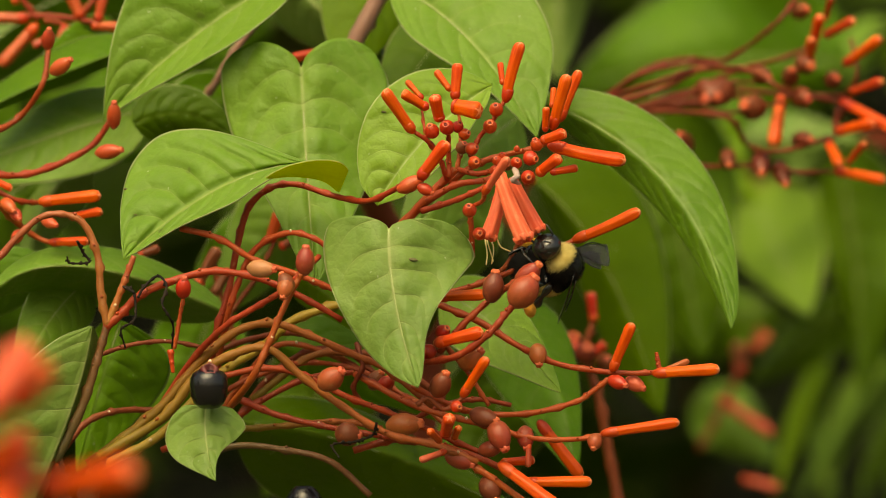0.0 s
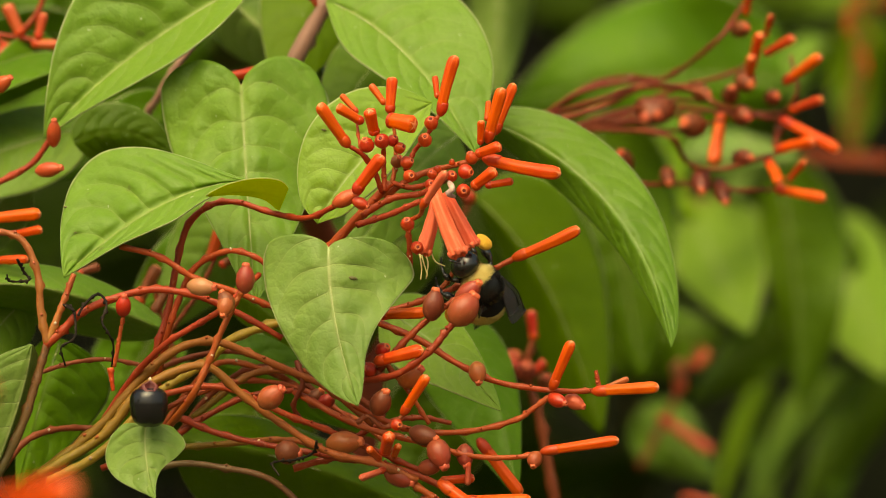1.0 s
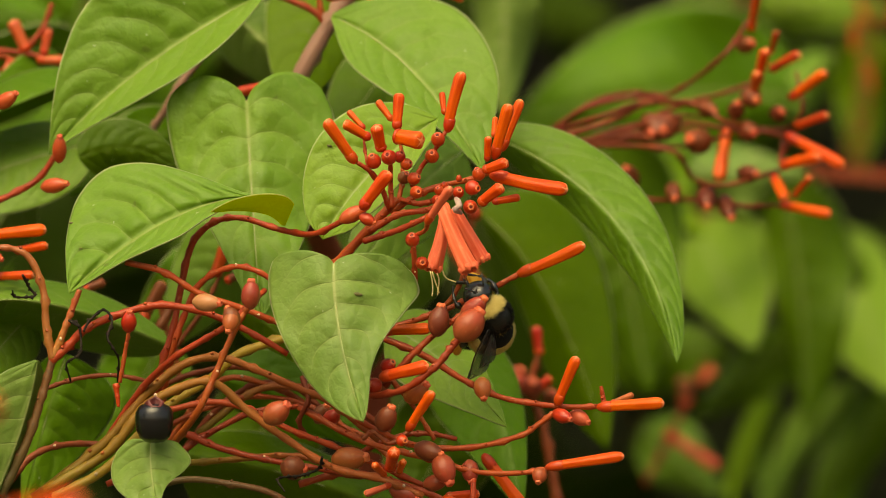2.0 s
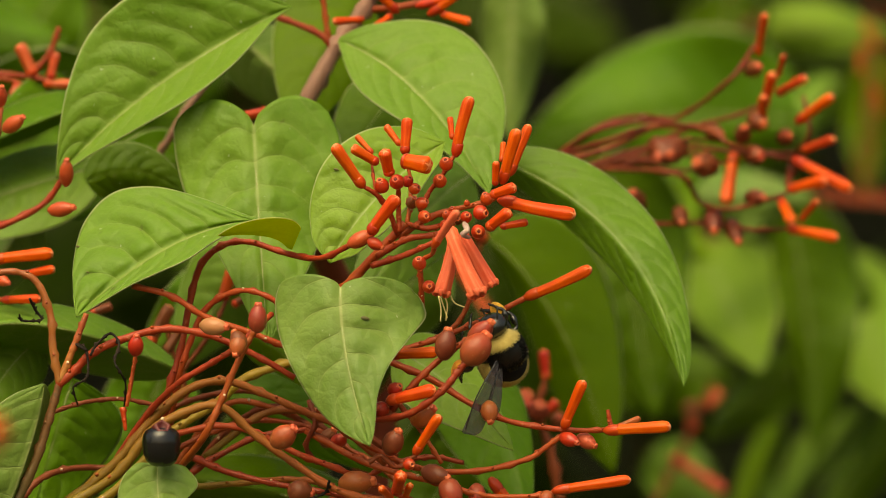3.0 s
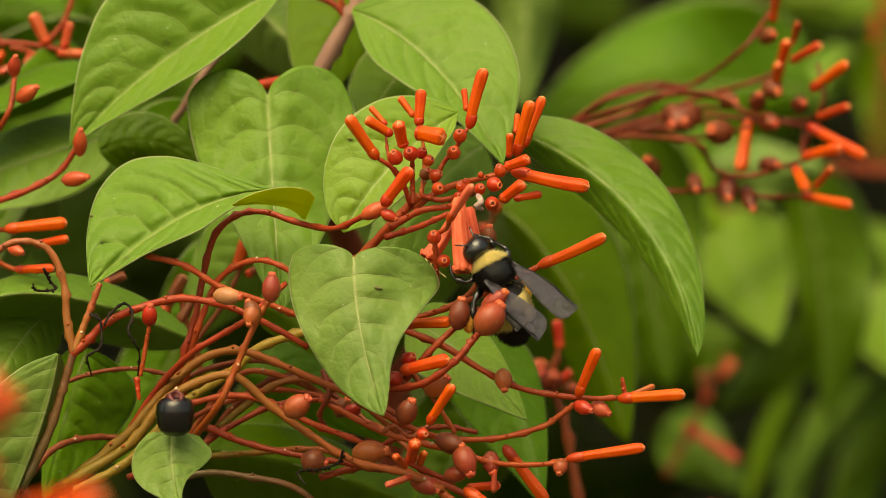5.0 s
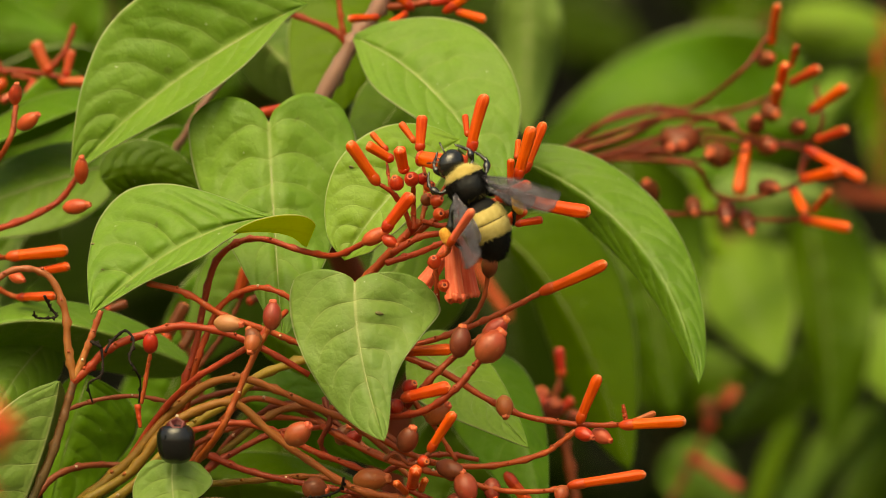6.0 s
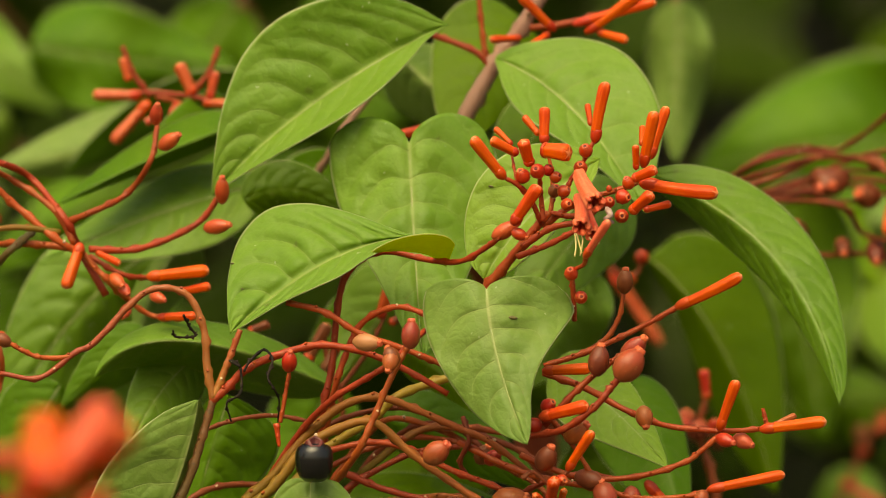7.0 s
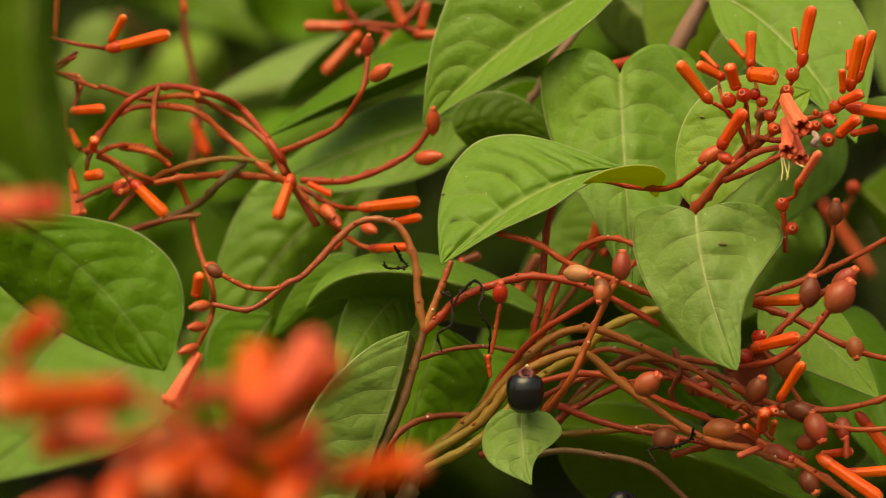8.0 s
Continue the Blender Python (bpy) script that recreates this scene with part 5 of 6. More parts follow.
def fur_material(name, col, col2):
    m, N, K, P = nodes_of(name)
    K.new(mixc(N, K, noise_of(N, K, 900, 2), col, col2), P.inputs["Base Color"])
    P.inputs["Roughness"].default_value = 0.75
    P.inputs["Specular IOR Level"].default_value = 0.25
    return m


M_CHITIN = skin_material("chitin_black", (0.005, 0.005, 0.006), (0.008, 0.008, 0.008), 0.17, 500, 0.2, spec=0.9)
M_BACK = skin_material("bald_back_black", (0.004, 0.004, 0.004), (0.008, 0.007, 0.007), 0.42, 500, 0.4, spec=0.45)
M_FUR_BLACK = fur_material("fur_black", (0.004, 0.004, 0.004), (0.010, 0.009, 0.008))
M_FUR_YELLOW = fur_material("fur_straw_yellow", (0.52, 0.38, 0.1), (0.8, 0.68, 0.3))
M_POLLEN = skin_material("pollen_orange", (0.78, 0.34, 0.04), (0.88, 0.46, 0.08), 0.8, 900, 0.8)


def wing_material():
    m, N, K, P = nodes_of("wing_smoky")
    v = N.new("ShaderNodeTexVoronoi")
    v.feature = 'DISTANCE_TO_EDGE'
    v.inputs["Scale"].default_value = 560
    co = N.new("ShaderNodeTexCoord")
    K.new(co.outputs["Object"], v.inputs["Vector"])
    K.new(mixc(N, K, stretch(N, K, v.outputs["Distance"], 0.02, 0.07), (0.035, 0.03, 0.034), (0.13, 0.12, 0.15)), P.inputs["Base Color"])
    P.inputs["Roughness"].default_value = 0.3
    P.inputs["Alpha"].default_value = 0.56
    P.inputs["Specular IOR Level"].default_value = 0.25
    return m


M_WING = wing_material()
bee = thing("bumblebee", (0, 0, 0), "black and straw-yellow bumblebee with orange pollen loads on its hind legs", "bee")


def blob(name, c, r, mat, parent, seg=22, rings=16, taper=0.0, label="", droop=0.0):
    """A rounded body segment: centre, three radii, narrower towards -x by taper."""
    verts, faces, uvs = [], [], []
    for i in range(rings + 1):
        a = math.pi * i / rings
        x = math.cos(a)
        w = math.sin(a) ** 0.9 * (1 + taper * x)
        for k in range(seg):
            b = 2 * math.pi * k / seg
            verts.append(((c[0] + r[0] * x) * MM, (c[1] + r[1] * w * math.cos(b)) * MM, (c[2] + r[2] * w * math.sin(b) - droop * (1 - x) ** 2) * MM))
            uvs.append((k / seg, i / rings))
    for i in range(rings):
        for k in range(seg):
            k2 = (k + 1) % seg
            faces.append((i * seg + k, (i + 1) * seg + k, (i + 1) * seg + k2, i * seg + k2))
    return part(name, mesh_of(name, verts, faces, mat, uvs), parent, label)


def fur(name, c, r, mat, parent, count, length, pick, seed, taper=0.0, droop=0.0, label=""):
    """Thin hairs on a rounded segment where pick(x, up) holds."""
    rng = random.Random(seed)
    verts, faces = [], []
    n = 0
    while n < count:
        v = Vector((rng.gauss(0, 1), rng.gauss(0, 1), rng.gauss(0, 1))).normalized()
        if not pick(v.x, v.z):
            n += 0.34
            continue
        n += 1
        w = 1 + taper * v.x
        p = Vector((c[0] + r[0] * v.x, c[1] + r[1] * v.y * w, c[2] + r[2] * v.z * w - droop * (1 - v.x) ** 2))
        d = (v + Vector((-0.55, 0, 0)) + Vector((rng.gauss(0, 0.3), rng.gauss(0, 0.3), rng.gauss(0, 0.3)))).normalized()
        e = d.cross(Vector((rng.gauss(0, 1), rng.gauss(0, 1), rng.gauss(0, 1)))).normalized() * 0.045
        f = d.cross(e)
        h = p + d * length * rng.uniform(0.6, 1.2)
        i = len(verts)
        for q in (p - v * 0.1 + e, p - v * 0.1 - 0.5 * e + f, p - v * 0.1 - 0.5 * e - f, h):
            verts.append(q * MM)
        faces += [(i, i + 1, i + 3), (i + 1, i + 2, i + 3), (i + 2, i, i + 3)]
    ob = part(name, mesh_of(name, verts, faces, mat), parent, label)
    return ob


def cap(name, c, r, mat, parent, x0, x1, taper=0.0, droop=0.0, label="", low=-0.7):
    """A close-fitting coat over part of a rounded segment, from x0 to x1 of its length, open underneath."""
    verts, faces = [], []
    nx, nk = 8, 26
    for i in range(nx + 1):
        x = x0 + (x1 - x0) * i / nx
        w = math.sqrt(max(0.0, 1 - x * x)) * (1 + taper * x)
        lift = 1.0 + 0.055 * math.sin(math.pi * i / nx) ** 0.5
        for k in range(nk + 1):
            b = math.asin(low) + (math.pi - 2 * math.asin(low)) * k / nk
            z = math.sin(b)
            verts.append(((c[0] + r[0] * x * 1.02) * MM, (c[1] + r[1] * w * math.cos(b) * lift) * MM, (c[2] + r[2] * w * z * lift - droop * (1 - x) ** 2) * MM))
    for i in range(nx):
        for k in range(nk):
            a = i * (nk + 1) + k
            faces.append((a, a + 1, a + nk + 2, a + nk + 1))
    return part(name, mesh_of(name, verts, faces, mat), parent, label)


TH = ((0, 0, 0), (3.4, 3.5, 3.3))
thorax = blob("thorax", *TH, M_BACK, bee)
cap("collar", *TH, M_FUR_YELLOW, thorax, 0.5, 0.98, label="straw-yellow collar", low=-0.45)
fur("collar_fur", *TH, M_FUR_YELLOW, thorax, 5200, 0.85, lambda x, z: x > 0.47 and z > -0.55, 1, label="straw-yellow fur collar")
fur("back_fur", *TH, M_FUR_BLACK, thorax, 4200, 0.8, lambda x, z: (x <= 0.5 or z < -0.4) and not (z > 0.8 and -0.4 < x < 0.3), 2)
fur("flank_fur", *TH, M_FUR_YELLOW, thorax, 260, 0.8, lambda x, z: x < -0.66 and z > -0.3, 3, label="yellow fur at the wing roots")
ABC, ABR = (-8.7, 0, -0.5), (6.0, 4.1, 4.0)
abdomen = blob("abdomen", ABC, ABR, M_FUR_BLACK, bee, taper=0.12, droop=0.35)
cap("band", ABC, ABR, M_FUR_YELLOW, abdomen, -0.26, 0.18, 0.12, 0.35, "rear straw-yellow band", -0.5)
cap("band", ABC, ABR, M_FUR_YELLOW, abdomen, 0.21, 0.6, 0.12, 0.35, "front straw-yellow band", -0.5)
fur("band_fur", ABC, ABR, M_FUR_YELLOW, abdomen, 6500, 0.62, lambda x, z: -0.3 < x < 0.63 and z > -0.55 and not (0.155 < x < 0.215), 4, 0.12, 0.35, "broad straw-yellow band")
fur("front_fur", ABC, ABR, M_FUR_BLACK, abdomen, 700, 0.6, lambda x, z: x >= 0.6, 6, 0.12, 0.35)
fur("tail_fur", ABC, ABR, M_FUR_BLACK, abdomen, 2400, 0.75, lambda x, z: x <= -0.30 or z < -0.5, 5, 0.12, 0.35, "black tail fur")
head = blob("head", (5.1, 0, -1.0), (2.2, 2.75, 2.8), M_CHITIN, bee)
for s in (-1, 1):
    blob("eye", (5.2, 2.05 * s, -0.7), (0.9, 0.65, 1.45), M_CHITIN, head, 12, 10)
    line = spline([Vector(q) * MM for q in ((5.6, 0.6 * s, -0.2), (6.9, 1.1 * s, 0.9), (8.6, 2.2 * s, 0.3))], 9)
    part("antenna", tube("antenna", line, [0.16 * MM] * 9, M_CHITIN, 6), head)
fur("face_fur", (5.1, 0, -1.0), (2.0, 2.55, 2.6), M_FUR_BLACK, head, 260, 0.6, lambda x, z: z > 0.1, 7)
part("tongue", tube("tongue", spline([Vector(q) * MM for q in ((5.9, 0, -2.0), (7.0, 0, -2.8), (8.4, 0, -3.0))], 7), [0.3 * MM, 0.28 * MM, 0.25 * MM, 0.2 * MM, 0.18 * MM, 0.15 * MM, 0.1 * MM], M_CHITIN, 6), head)


def wing(s, length, chord, sweep, name, root):
    """A flat veined wing; its root at its own origin, stretched towards s * y."""
    verts, faces, uvs = [], [], []
    nu, nv = 16, 6
    for i in range(nu + 1):
        a = i / nu
        w = chord * (0.16 + 0.84 * math.sin(math.pi / 2 * min(1, a * 1.25)) ** 0.9) * (1 if a < 0.8 else math.sqrt(max(0.02, 1 - ((a - 0.8) / 0.2) ** 2)))
        for j in range(nv + 1):
            b = j / nv
            verts.append(((0.25 * chord * (1 - a * 0.2) - b * w - sweep * a * a) * MM, s * a * length * MM, (0.25 * math.sin(a * 3) + 0.10 * math.sin(b * 9 + a * 6)) * MM))
            uvs.append((b, a))
    for i in range(nu):
        for j in range(nv):
            k = i * (nv + 1) + j
            faces.append((k, k + 1, k + nv + 2, k + nv + 1))
    ob = part(name, mesh_of(name, verts, faces, M_WING, uvs), bee)
    so = ob.modifiers.new("thickness", 'SOLIDIFY')
    so.thickness = 0.00005
    ob.location = Vector(root) * MM
    vein = part("vein", tube("vein", spline([Vector(q) * MM for q in ((0.2 * chord, 0, 0.05), (0.2 * chord, s * length * 0.5, 0.25), (0.1 * chord - sweep * 0.9, s * length * 0.95, 0.1))], 10), [0.14 * MM] * 10, M_CHITIN, 6), ob)
    return ob


fore_l = wing(1, 14.4, 4.3, 1.5, "forewing", (-0.4, 2.4, 2.3))
fore_r = wing(-1, 14.4, 4.3, 1.5, "forewing", (-0.4, -2.4, 2.3))
hind_l = wing(1, 9.5, 3.2, 1.0, "hindwing", (-1.8, 2.3, 2.0))
hind_r = wing(-1, 9.5, 3.2, 1.0, "hindwing", (-1.8, -2.3, 2.0))


def leg(pts, r, pollen=False):
    """Thigh, broad shin and a beaded foot through five joints."""
    joints = [Vector(q) * MM for q in pts]
    line, rr = [], []
    for k, (n, prof) in enumerate(((5, (0.7, 1.0, 1.1, 0.95, 0.6)), (6, (0.62, 0.9, 1.2, 1.35, 1.15, 0.6)), (5, (0.55, 0.75, 0.5, 0.62, 0.42)), (5, (0.5, 0.4, 0.46, 0.34, 0.25)))):
        for i in range(n):
            f = (i + 0.5) / n
            bow = (joints[k + 1] - joints[k]).orthogonal().normalized() * 0.06 * (joints[k + 1] - joints[k]).length * math.sin(math.pi * f)
            line.append(joints[k].lerp(joints[k + 1], f) + bow)
            rr.append(MM * r * prof[i])
    ob = part("leg", tube("leg", line, rr, M_CHITIN, 8), bee)
    rng = random.Random(int(pts[1][0] * 10) + int(pts[1][1]))
    v, f = [], []
    for k in range(150):
        p = Vector(line[rng.randint(3, 17)])
        d = Vector((rng.gauss(0, 1), rng.gauss(0, 1), rng.gauss(0, 1))).normalized()
        e = d.orthogonal().normalized() * 0.03 * MM
        i = len(v)
        v += [p + e, p - e, p + d * 0.85 * MM]
        f.append((i, i + 1, i + 2))
    part("bristles", mesh_of("bristles", v, f, M_FUR_BLACK), ob)
    if pollen:
        c = pts[2]
        blob("pollen_load", (c[0], c[1] * 1.12, c[2]), (1.9, 1.1, 1.35), M_POLLEN, ob, 14, 12, 0.2, "orange pollen load")
    return ob


hind_leg = None
mid_legs = {}
for s in (1, -1):
    leg(((2.2, 1.6 * s, -2.4), (3.6, 3.2 * s, -3.0), (5.6, 3.6 * s, -3.2), (6.9, 2.4 * s, -4.4), (7.8, 1.6 * s, -4.6)), 0.5)
    mid = leg(((0.4, 2.0 * s, -2.8), (0.6, 4.6 * s, -2.8), (2.4, 5.8 * s, -4.2), (4.0, 5.2 * s, -5.4), (5.2, 4.4 * s, -5.6)), 0.55)
    mid_legs[s] = mid
    left_leg, hind_leg = hind_leg, leg(((-1.6, 2.0 * s, -2.6), (-3.8, 4.9 * s, -1.9), (-7.0, 6.3 * s, -2.6), (-9.0, 5.8 * s, -4.2), (-10.2, 5.0 * s, -4.8)), 0.7, True)


# ---- what moves ----
def bee_at(u, v, d, fwd, back):
    f = Vector(fwd).normalized()
    b = Vector(back)
    b = (b - f * b.dot(f)).normalized()
    y = b.cross(f)
    m = Matrix((f, y, b)).transposed().to_4x4()
    m.translation = G(u, v, d)
    return m


def turned(base, du, dv, deg, out=0.0, side=0.0):
    """A pose shifted by du right, dv down on the grid and turned by deg (clockwise in the view), tipped out towards the eye."""
    m = pose(0, 0, 0, out, deg, side)
    m.translation = Vector(base) + Vector((du * UNIT, 0, -dv * UNIT))
    return m


def motions():
    flight = [
        (0.0, bee_at(912, 550, 2, (-0.45, -0.6, 0.66), (0.92, -0.28, 0.05))),
        (0.2, bee_at(906, 560, 2, (-0.4, -0.6, 0.69), (0.88, -0.4, 0.0))),
        (0.5, bee_at(886, 591, 2, (-0.25, -0.58, 0.77), (0.8, -0.57, -0.17))),
        (0.8, bee_at(876, 570, 2, (-0.42, -0.5, 0.75), (0.62, -0.75, -0.17))),
        (1.0, bee_at(874, 556, 2, (-0.55, -0.42, 0.72), (0.45, -0.88, -0.17))),
        (1.5, bee_at(873, 571, 2, (-0.4, -0.5, 0.77), (0.54, -0.81, -0.24))),
        (1.7, bee_at(876, 576, 2, (-0.42, -0.5, 0.75), (0.6, -0.76, -0.2))),
        (2.8, bee_at(892, 598, 2, (-0.4, -0.42, 0.81), (0.42, -0.85, -0.3))),
        (3.0, bee_at(893, 600, 2, (-0.41, -0.43, 0.81), (0.34, -0.89, -0.3))),
        (3.3, bee_at(893, 576, 2, (-0.56, -0.28, 0.77), (0.3, -0.94, -0.1))),
        (3.5, bee_at(892, 562, 2, (-0.64, -0.19, 0.75), (0.27, -0.96, -0.01))),
        (3.8, bee_at(896, 576, 2, (-0.57, -0.34, 0.74), (0.68, -0.66, 0.1))),
        (4.0, bee_at(896, 580, 2, (-0.55, -0.34, 0.76), (0.88, -0.34, 0.2))),
        (4.2, bee_at(880, 597, 2, (-0.6, -0.44, 0.67), (0.47, -0.87, -0.14))),
        (4.8, bee_at(858, 540, -8, (-0.45, -0.1, 0.85), (0.4, -0.9, 0.2))),
        (5.3, bee_at(822, 452, -10, (-0.5, 0.1, 0.85), (0.1, -1.0, 0.15))),
        (5.5, bee_at(803, 388, -12, (-0.52, 0.1, 0.85), (0.1, -1.0, 0.15))),
        (5.7, bee_at(797, 366, -12, (-0.5, 0.08, 0.86), (0.1, -1.0, 0.15))),
        (5.9, bee_at(792, 345, -12, (-0.38, 0.05, 0.9), (0.1, -1.0, 0.1))),
        (6.0, bee_at(799, 313, -12, (-0.42, 0.0, 0.9), (0.1, -1.0, 0.1))),
        (6.1, bee_at(780, 278, -15, (-0.62, 0.0, 0.78), (0.15, -0.95, 0.25))),
        (6.2, bee_at(715, 258, -18, (-0.85, 0.0, 0.38), (0.3, -0.7, 0.55))),
        (6.3, bee_at(662, 228, -20, (-0.88, 0.0, 0.4), (0.35, -0.65, 0.65))),
        (6.4, bee_at(502, 200, -22, (-0.85, -0.1, 0.44), (0.42, -0.1, 0.85))),
        (6.5, bee_at(226, 308, -24, (-0.92, -0.12, 0.3), (0.3, 0.22, 0.92))),
        (6.6, bee_at(76, 440, -28, (-0.93, -0.1, 0.26), (0.3, 0.15, 0.9))),
        (6.7, bee_at(-20, 512, -32, (-0.8, -0.1, 0.55), (0.4, -0.3, 0.9))),
        (6.8, bee_at(-185, 615, -32, (-0.95, 0.0, -0.1), (0.3, -0.5, 0.8))),
        (6.9, bee_at(-430, 700, -30, (-0.95, 0.0, 0.0), (0.2, -0.5, 0.8))),
        (7.1, bee_at(-1050, 650, 0, (-0.95, 0.1, 0.2), (0.2, -0.4, 0.9))),
        (8.0, bee_at(-4200, 100, 200, (-0.95, 0.1, 0.2), (0.2, -0.4, 0.9))),
    ]
    walk(bee, flight)
    at = dict(flight)
    # wings: folded back over the body, then beating from the moment it lets go
    for w, s, rest in ((fore_l, 1, 100), (fore_r, -1, 56), (hind_l, 1, 88), (hind_r, -1, 46)):
        root = w.location.copy()
        rows = []

        def at_wing(t, sweep, lift):
            m = pose(0, 0, 0, s * lift, 0, s * sweep)
            m.translation = root
            rows.append((t, m))

        def spread(t, way, face):
            """The wing stretched along way with its upper side towards face, both in the world."""
            y = Vector(way).normalized() * s
            z = Vector(face)
            z = (z - y * z.dot(y)).normalized()
            m = (at[t].to_3x3().transposed() @ Matrix((y.cross(z), y, z)).transposed()).to_4x4()
            m.translation = root
            rows.append((t, m))

        for t, left, right in ((0.0, (86, -39), (38, -3)), (0.2, (86, -42), (52, -14)), (0.5, (80, -50), (80, -50)), (1.0, (76, -50), (74, -32)), (1.5, (78, -50), (78, -45)),
                               (1.7, (74, -48), (78, -48)), (2.8, (44, -31), (75, -55)), (3.0, (44, -31), (75, -55)), (3.3, (56, -54), (80, -45)), (3.5, (60, -60), (72, -30)), (4.0, (80, -50), (80, -50)), (4.2, (76, -50), (70, -34))):
            if t in (2.8, 3.0) and w is fore_l:
                spread(t, (-0.5, -0.15, -0.84), (0.55, -0.75, -0.3))
            elif t in (2.8, 3.0) and w is hind_l:
                spread(t, (-0.38, -0.1, -0.9), (0.6, -0.7, -0.2))
            else:
                at_wing(t, *(left if s > 0 else right))
        at_wing(5.2, rest, 6)
        at_wing(5.9, rest, 6)
        if s > 0:
            spread(6.0, (0.06 if w is fore_l else 0.16, -0.2, -0.97), (-0.6, -0.8, 0.1))
        else:
            at_wing(6.0, 32, 10)
        at_wing(6.0 + 1 / 30, 18 if s < 0 else 45, 30)
        for i in range(34):
            at_wing(6.0 + (i + 2) / 30, (44, 56, 40, 52)[i % 4], (62, 4, 66, -4)[i % 4])
        at_wing(8.0, 10, 20)
        walk(w, rows)
    def bent(pivot, rx, ry, rz):
        p = Vector(pivot) * MM
        return Matrix.Translation(p) @ pose(0, 0, 0, rx, ry, rz) @ Matrix.Translation(-p)

    def curled(t, way):
        """The abdomen turned at the waist to point along way in the world."""
        p = Vector(waist) * MM
        q = Vector((-1, 0, 0)).rotation_difference((at[t].to_3x3().transposed() @ Vector(way)).normalized())
        return Matrix.Translation(p) @ q.to_matrix().to_4x4() @ Matrix.Translation(-p)

    # the abdomen curls under while it hangs on the flowers; one hind leg reaches forward
    waist = (-3.0, 0, -0.4)
    walk(abdomen, [(0.0, curled(0.0, (-0.84, 0.5, 0.1))), (0.2, curled(0.2, (-0.8, 0.55, 0.0))), (0.5, bent(waist, 0, -75, 0)), (1.0, curled(1.0, (-0.25, 0.94, -0.2))), (1.7, curled(1.7, (-0.25, 0.94, -0.18))), (2.8, curled(2.8, (-0.25, 0.96, -0.1))), (3.0, curled(3.0, (-0.25, 0.96, -0.1))), (3.5, bent(waist, 0, -60, -24)), (4.0, curled(4.0, (-0.62, 0.76, -0.2))), (4.2, bent(waist, 0, -64, -11)), (5.3, bent(waist, 0, -10, 0)),
                   (6.0, bent(waist, 0, -6, 0)), (6.2, bent(waist, 0, -20, 0)), (6.4, bent(waist, 0, -16, 0)), (6.6, bent(waist, 0, -14, 0)), (8.0, bent(waist, 0, -25, 0))])
    # the head turns aside while it searches the flower head
    neck = (3.4, 0, -0.8)
    walk(head, [(0.0, bent(neck, 0, 0, 0)), (4.2, bent(neck, 0, 0, 0)), (5.3, bent(neck, 0, 12, 30)), (6.0, bent(neck, 0, 14, 34)), (6.2, bent(neck, 0, 10, 10)), (6.4, bent(neck, 0, 10, 0)), (8.0, bent(neck, 0, 0, 0))])
    hip = (-1.6, 2.0, -2.6)
    walk(left_leg, [(0.0, bent(hip, -55, -26, 7)), (0.5, bent(hip, -68, -23, 18)), (1.0, bent(hip, -45, -30, -7)), (1.5, bent(hip, -56, -21, 9)), (3.0, bent(hip, -25, -16, -48)), (3.5, bent(hip, -17, -5, -42)),
                    (4.0, bent(hip, -50, -30, -39)), (4.2, bent(hip, -30, -22, -60)), (5.3, bent(hip, 0, 0, 0)), (8.0, bent(hip, 0, 0, 0))])
    # one middle leg is held up while it feeds
    hip = (0.4, -2.0, -2.8)
    walk(mid_legs[-1], [(0.0, bent(hip, 40, -20, 30)), (0.5, bent(hip, 34, -10, 20)), (1.0, bent(hip, 0, 0, 0)), (3.0, bent(hip, 10, 0, 16)), (3.5, bent(hip, 0, 0, 0)), (4.0, bent(hip, 40, -20, 30)), (4.2, bent(hip, 20, -10, 10)), (5.3, bent(hip, 0, 0, 0)), (8.0, bent(hip, 0, 0, 0))])
    hip = (-1.6, -2.0, -2.6)
    walk(hind_leg, [(0.0, bent(hip, 63, -91, -26)), (0.5, bent(hip, 70, -120, -20)), (1.0, bent(hip, 70, -124, -23)), (1.5, bent(hip, 82, -136, -6)), (3.0, bent(hip, 86, -118, -4)), (3.5, bent(hip, 78, -131, -16)), (4.0, bent(hip, 70, -112, -20)), (4.2, bent(hip, 77, -120, -24)), (4.8, bent(hip, 40, -60, -12)), (5.3, bent(hip, 0, 0, 0)), (8.0, bent(hip, 0, 0, 0))])
    # the flower head springs up when the bee leaves it
    b = H.ob.location.copy()
    walk(H.ob, [(0.0, turned(b, 5, 8, 0.3)), (0.5, turned(b, 2, 1, 0)), (1.0, turned(b, -3, 1, 0)), (1.5, turned(b, -2, 1, 0)), (3.0, turned(b, 1, 3, 0.1)), (3.5, turned(b, 0, 0, 0)),
                (4.2, turned(b, 0, 3, 0)), (5.3, turned(b, 2, 8, 0.3)), (5.5, turned(b, 3, 9, 0.2)), (6.0, turned(b, 1, 3, 0.2)), (6.2, turned(b, -3, -14, -1.2)), (6.4, turned(b, -12, -40, -3.4)), (6.5, turned(b, -12, -40, -3.4)), (7.0, turned(b, -10, -39, -3.3)), (7.5, turned(b, -19, -54, -3.4)), (8.0, turned(b, -18, -51, -3.4))])
    b = F.ob.location.copy()
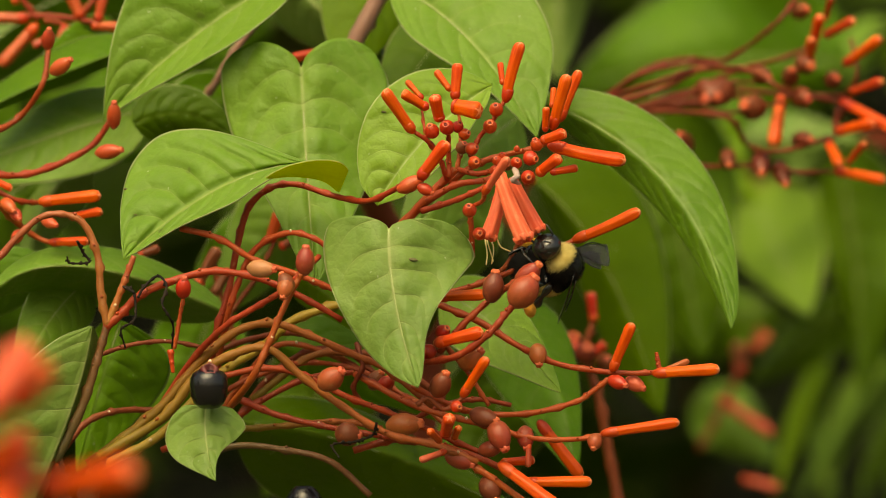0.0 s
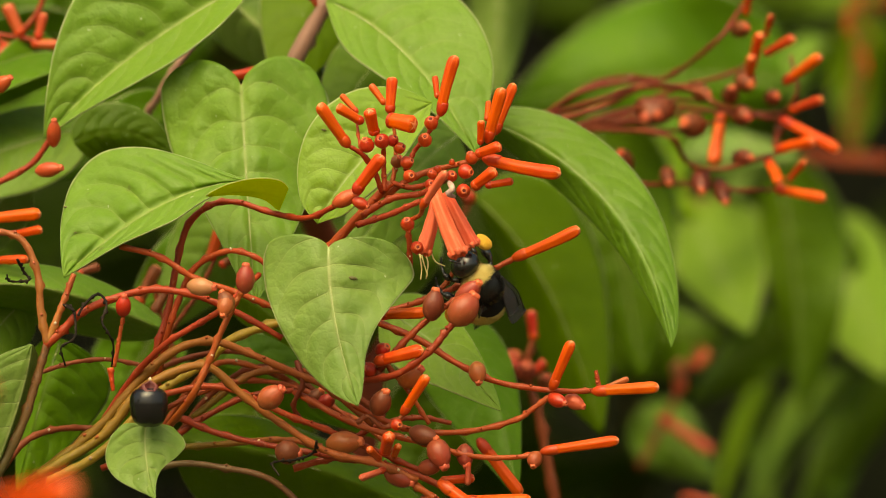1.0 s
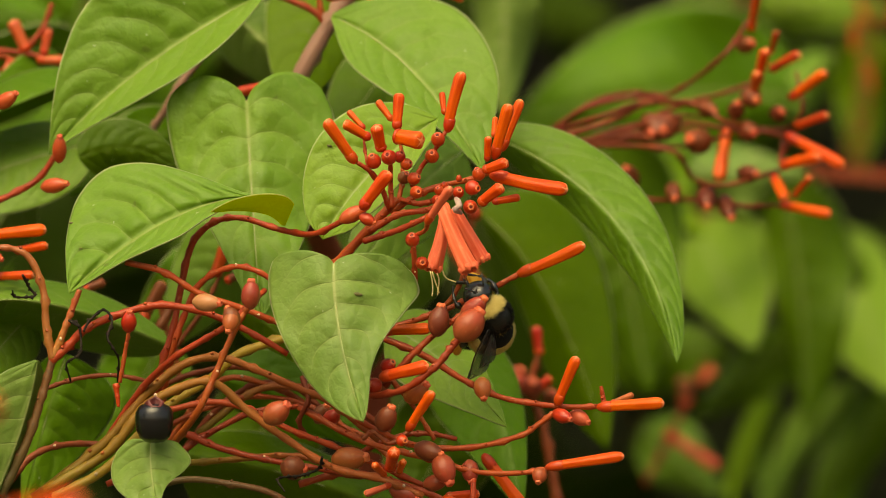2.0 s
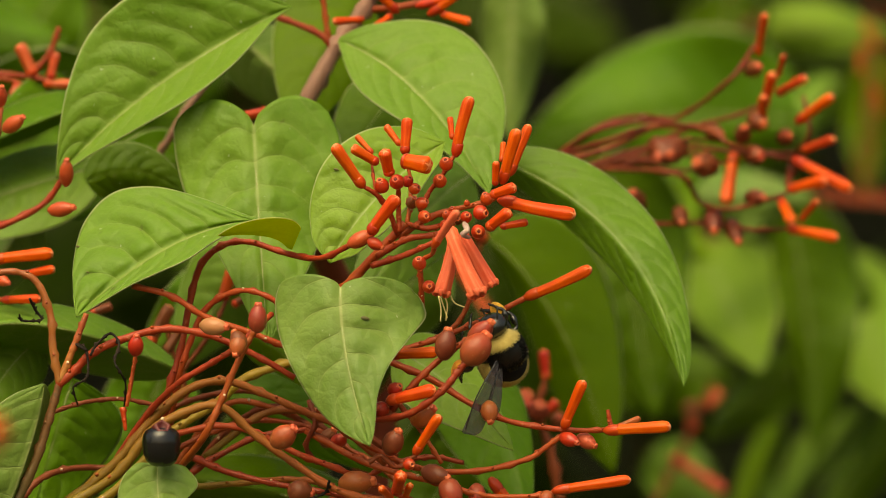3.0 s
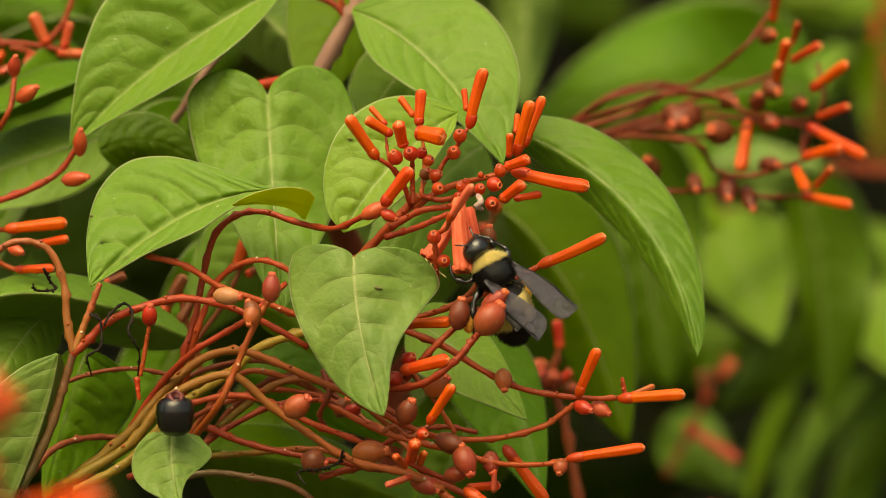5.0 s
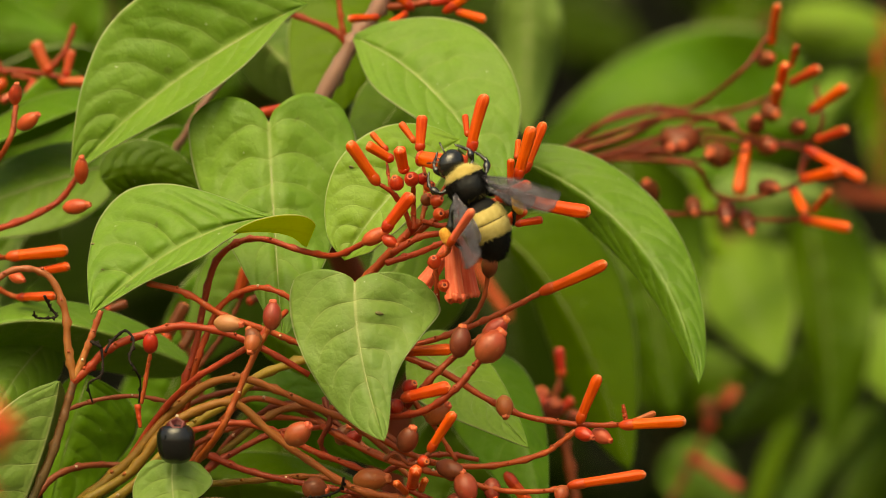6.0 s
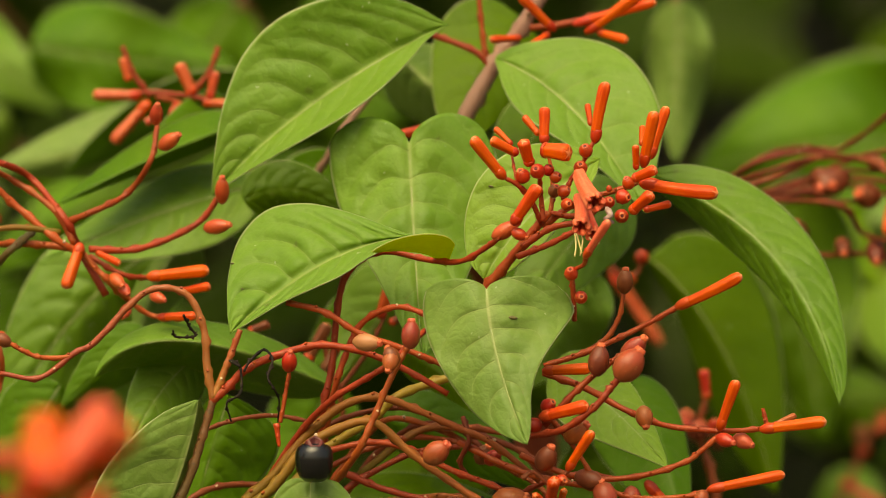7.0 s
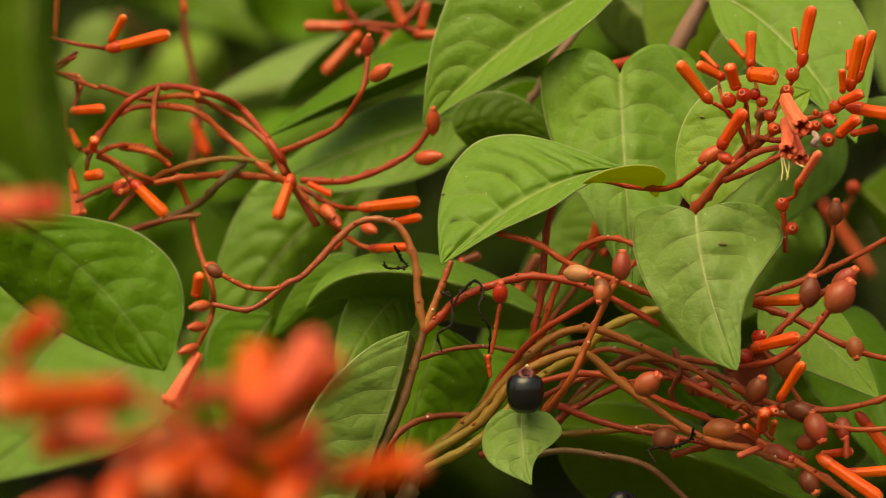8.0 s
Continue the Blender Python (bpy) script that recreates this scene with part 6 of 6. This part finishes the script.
    walk(F.ob, [(0.0, turned(b, 4, 6, 2)), (0.5, turned(b, 1, 1, 4)), (1.0, turned(b, -6, 0, 2)), (1.5, turned(b, -4, 0, 0)), (3.0, turned(b, 1, 3, 0)), (3.5, turned(b, 0, 0, 0)), (4.2, turned(b, 0, 0, 4)),
                (5.3, turned(b, -8, 8, 22)), (5.5, turned(b, -10, 8, 22)), (6.0, turned(b, -18, 10, 20)), (6.2, turned(b, -32, -26, 20, -30)), (6.4, turned(b, -47, -97, 24, -58)), (6.5, turned(b, -49, -101, 24, -58)), (7.0, turned(b, -47, -99, 24, -58)), (7.5, turned(b, -56, -113, 24, -58)), (8.0, turned(b, -55, -111, 24, -58))])
    # its flowers close up against one another as it swings free
    for ob, deg in ((F2, 2), (F3, -27)):
        walk(ob, [(0.0, pose(0, 0, 0)), (6.0, pose(0, 0, 0)), (6.4, pose(0, 0, 0, 0, deg, 0)), (8.0, pose(0, 0, 0, 0, deg, 0))])
    # the stamens go with the mouth of their flower and hang straight down from it
    mouth = F.loc((778, 494, 0))
    hung = Matrix.Translation(pose(0, 0, 0, 0, -27, 0) @ mouth) @ pose(0, 0, 0, -58, 24, 0).inverted() @ pose(0, 0, 14 * UNIT, 0, 4, 0) @ Matrix.Translation(-mouth)
    for ob in F_STAMENS:
        walk(ob, [(0.0, pose(0, 0, 0)), (6.0, pose(0, 0, 0)), (6.4, hung), (8.0, hung)])
    b = J.ob.location.copy()
    walk(J.ob, [(0.0, turned(b, 5, 8, 0)), (0.5, turned(b, 2, 1, 0)), (3.5, turned(b, 0, 0, 0)), (4.2, turned(b, 0, 3, 0)), (5.5, turned(b, 3, 9, 0)), (6.0, turned(b, 1, 3, 0)), (6.4, turned(b, -2, -10, 0)), (8.0, turned(b, -2, -10, 0))])
    b = C.ob.location.copy()
    walk(C.ob, [(0.0, turned(b, 0, 0, 0.4)), (0.5, turned(b, 0, 0, 0)), (5.3, turned(b, 0, 0, 0.5)), (6.0, turned(b, 0, 0, 0.3)), (6.2, turned(b, 0, 0, -1.4)), (6.4, turned(b, 0, 0, -5.2)), (7.0, turned(b, 0, 0, -5.1)), (7.5, turned(b, -2, -4, -6.2)), (8.0, turned(b, -2, -4, -6.0))])
    b = HEART.location.copy()
    walk(HEART, [(0.0, turned(b, 2, 0, 0)), (5.3, turned(b, 0, 2, 0)), (6.0, turned(b, 0, -2, 0)), (6.2, turned(b, -4, -10, -2)), (6.4, turned(b, -14, -24, -4.6)), (7.0, turned(b, -12, -24, -4.4)), (7.5, turned(b, -20, -35, -5)), (8.0, turned(b, -15, -32, -4.6))])
    for kit, k, e in ((R, 0.9, 0.75), (R2, 0.95, 0.68), (B_, 0.75, 0.4)):
        b = kit.ob.location.copy()
        walk(kit.ob, [(0.0, turned(b, 2, 1, 0)), (3.5, turned(b, 0, 0, 0)), (5.3, turned(b, 1, -3, 0)), (6.0, turned(b, 1, -4, 0)), (6.2, turned(b, 0, -10 * k, -0.6 * k)), (6.4, turned(b, -4, -14 * k, -4.2 * k)), (7.0, turned(b, -2, -14 * e, -4.2 * e)), (8.0, turned(b, -3, -14 * e, -4.2 * e))])
    b = X.ob.location.copy()
    walk(X.ob, [(0.0, turned(b, 0, 0, 0)), (4.2, turned(b, 0, 0, 0)), (5.5, turned(b, 2, -10, 0)), (6.0, turned(b, -5, -14, 0)), (6.5, turned(b, 3, 22, 0)), (8.0, turned(b, 3, 20, 0))])


motions()
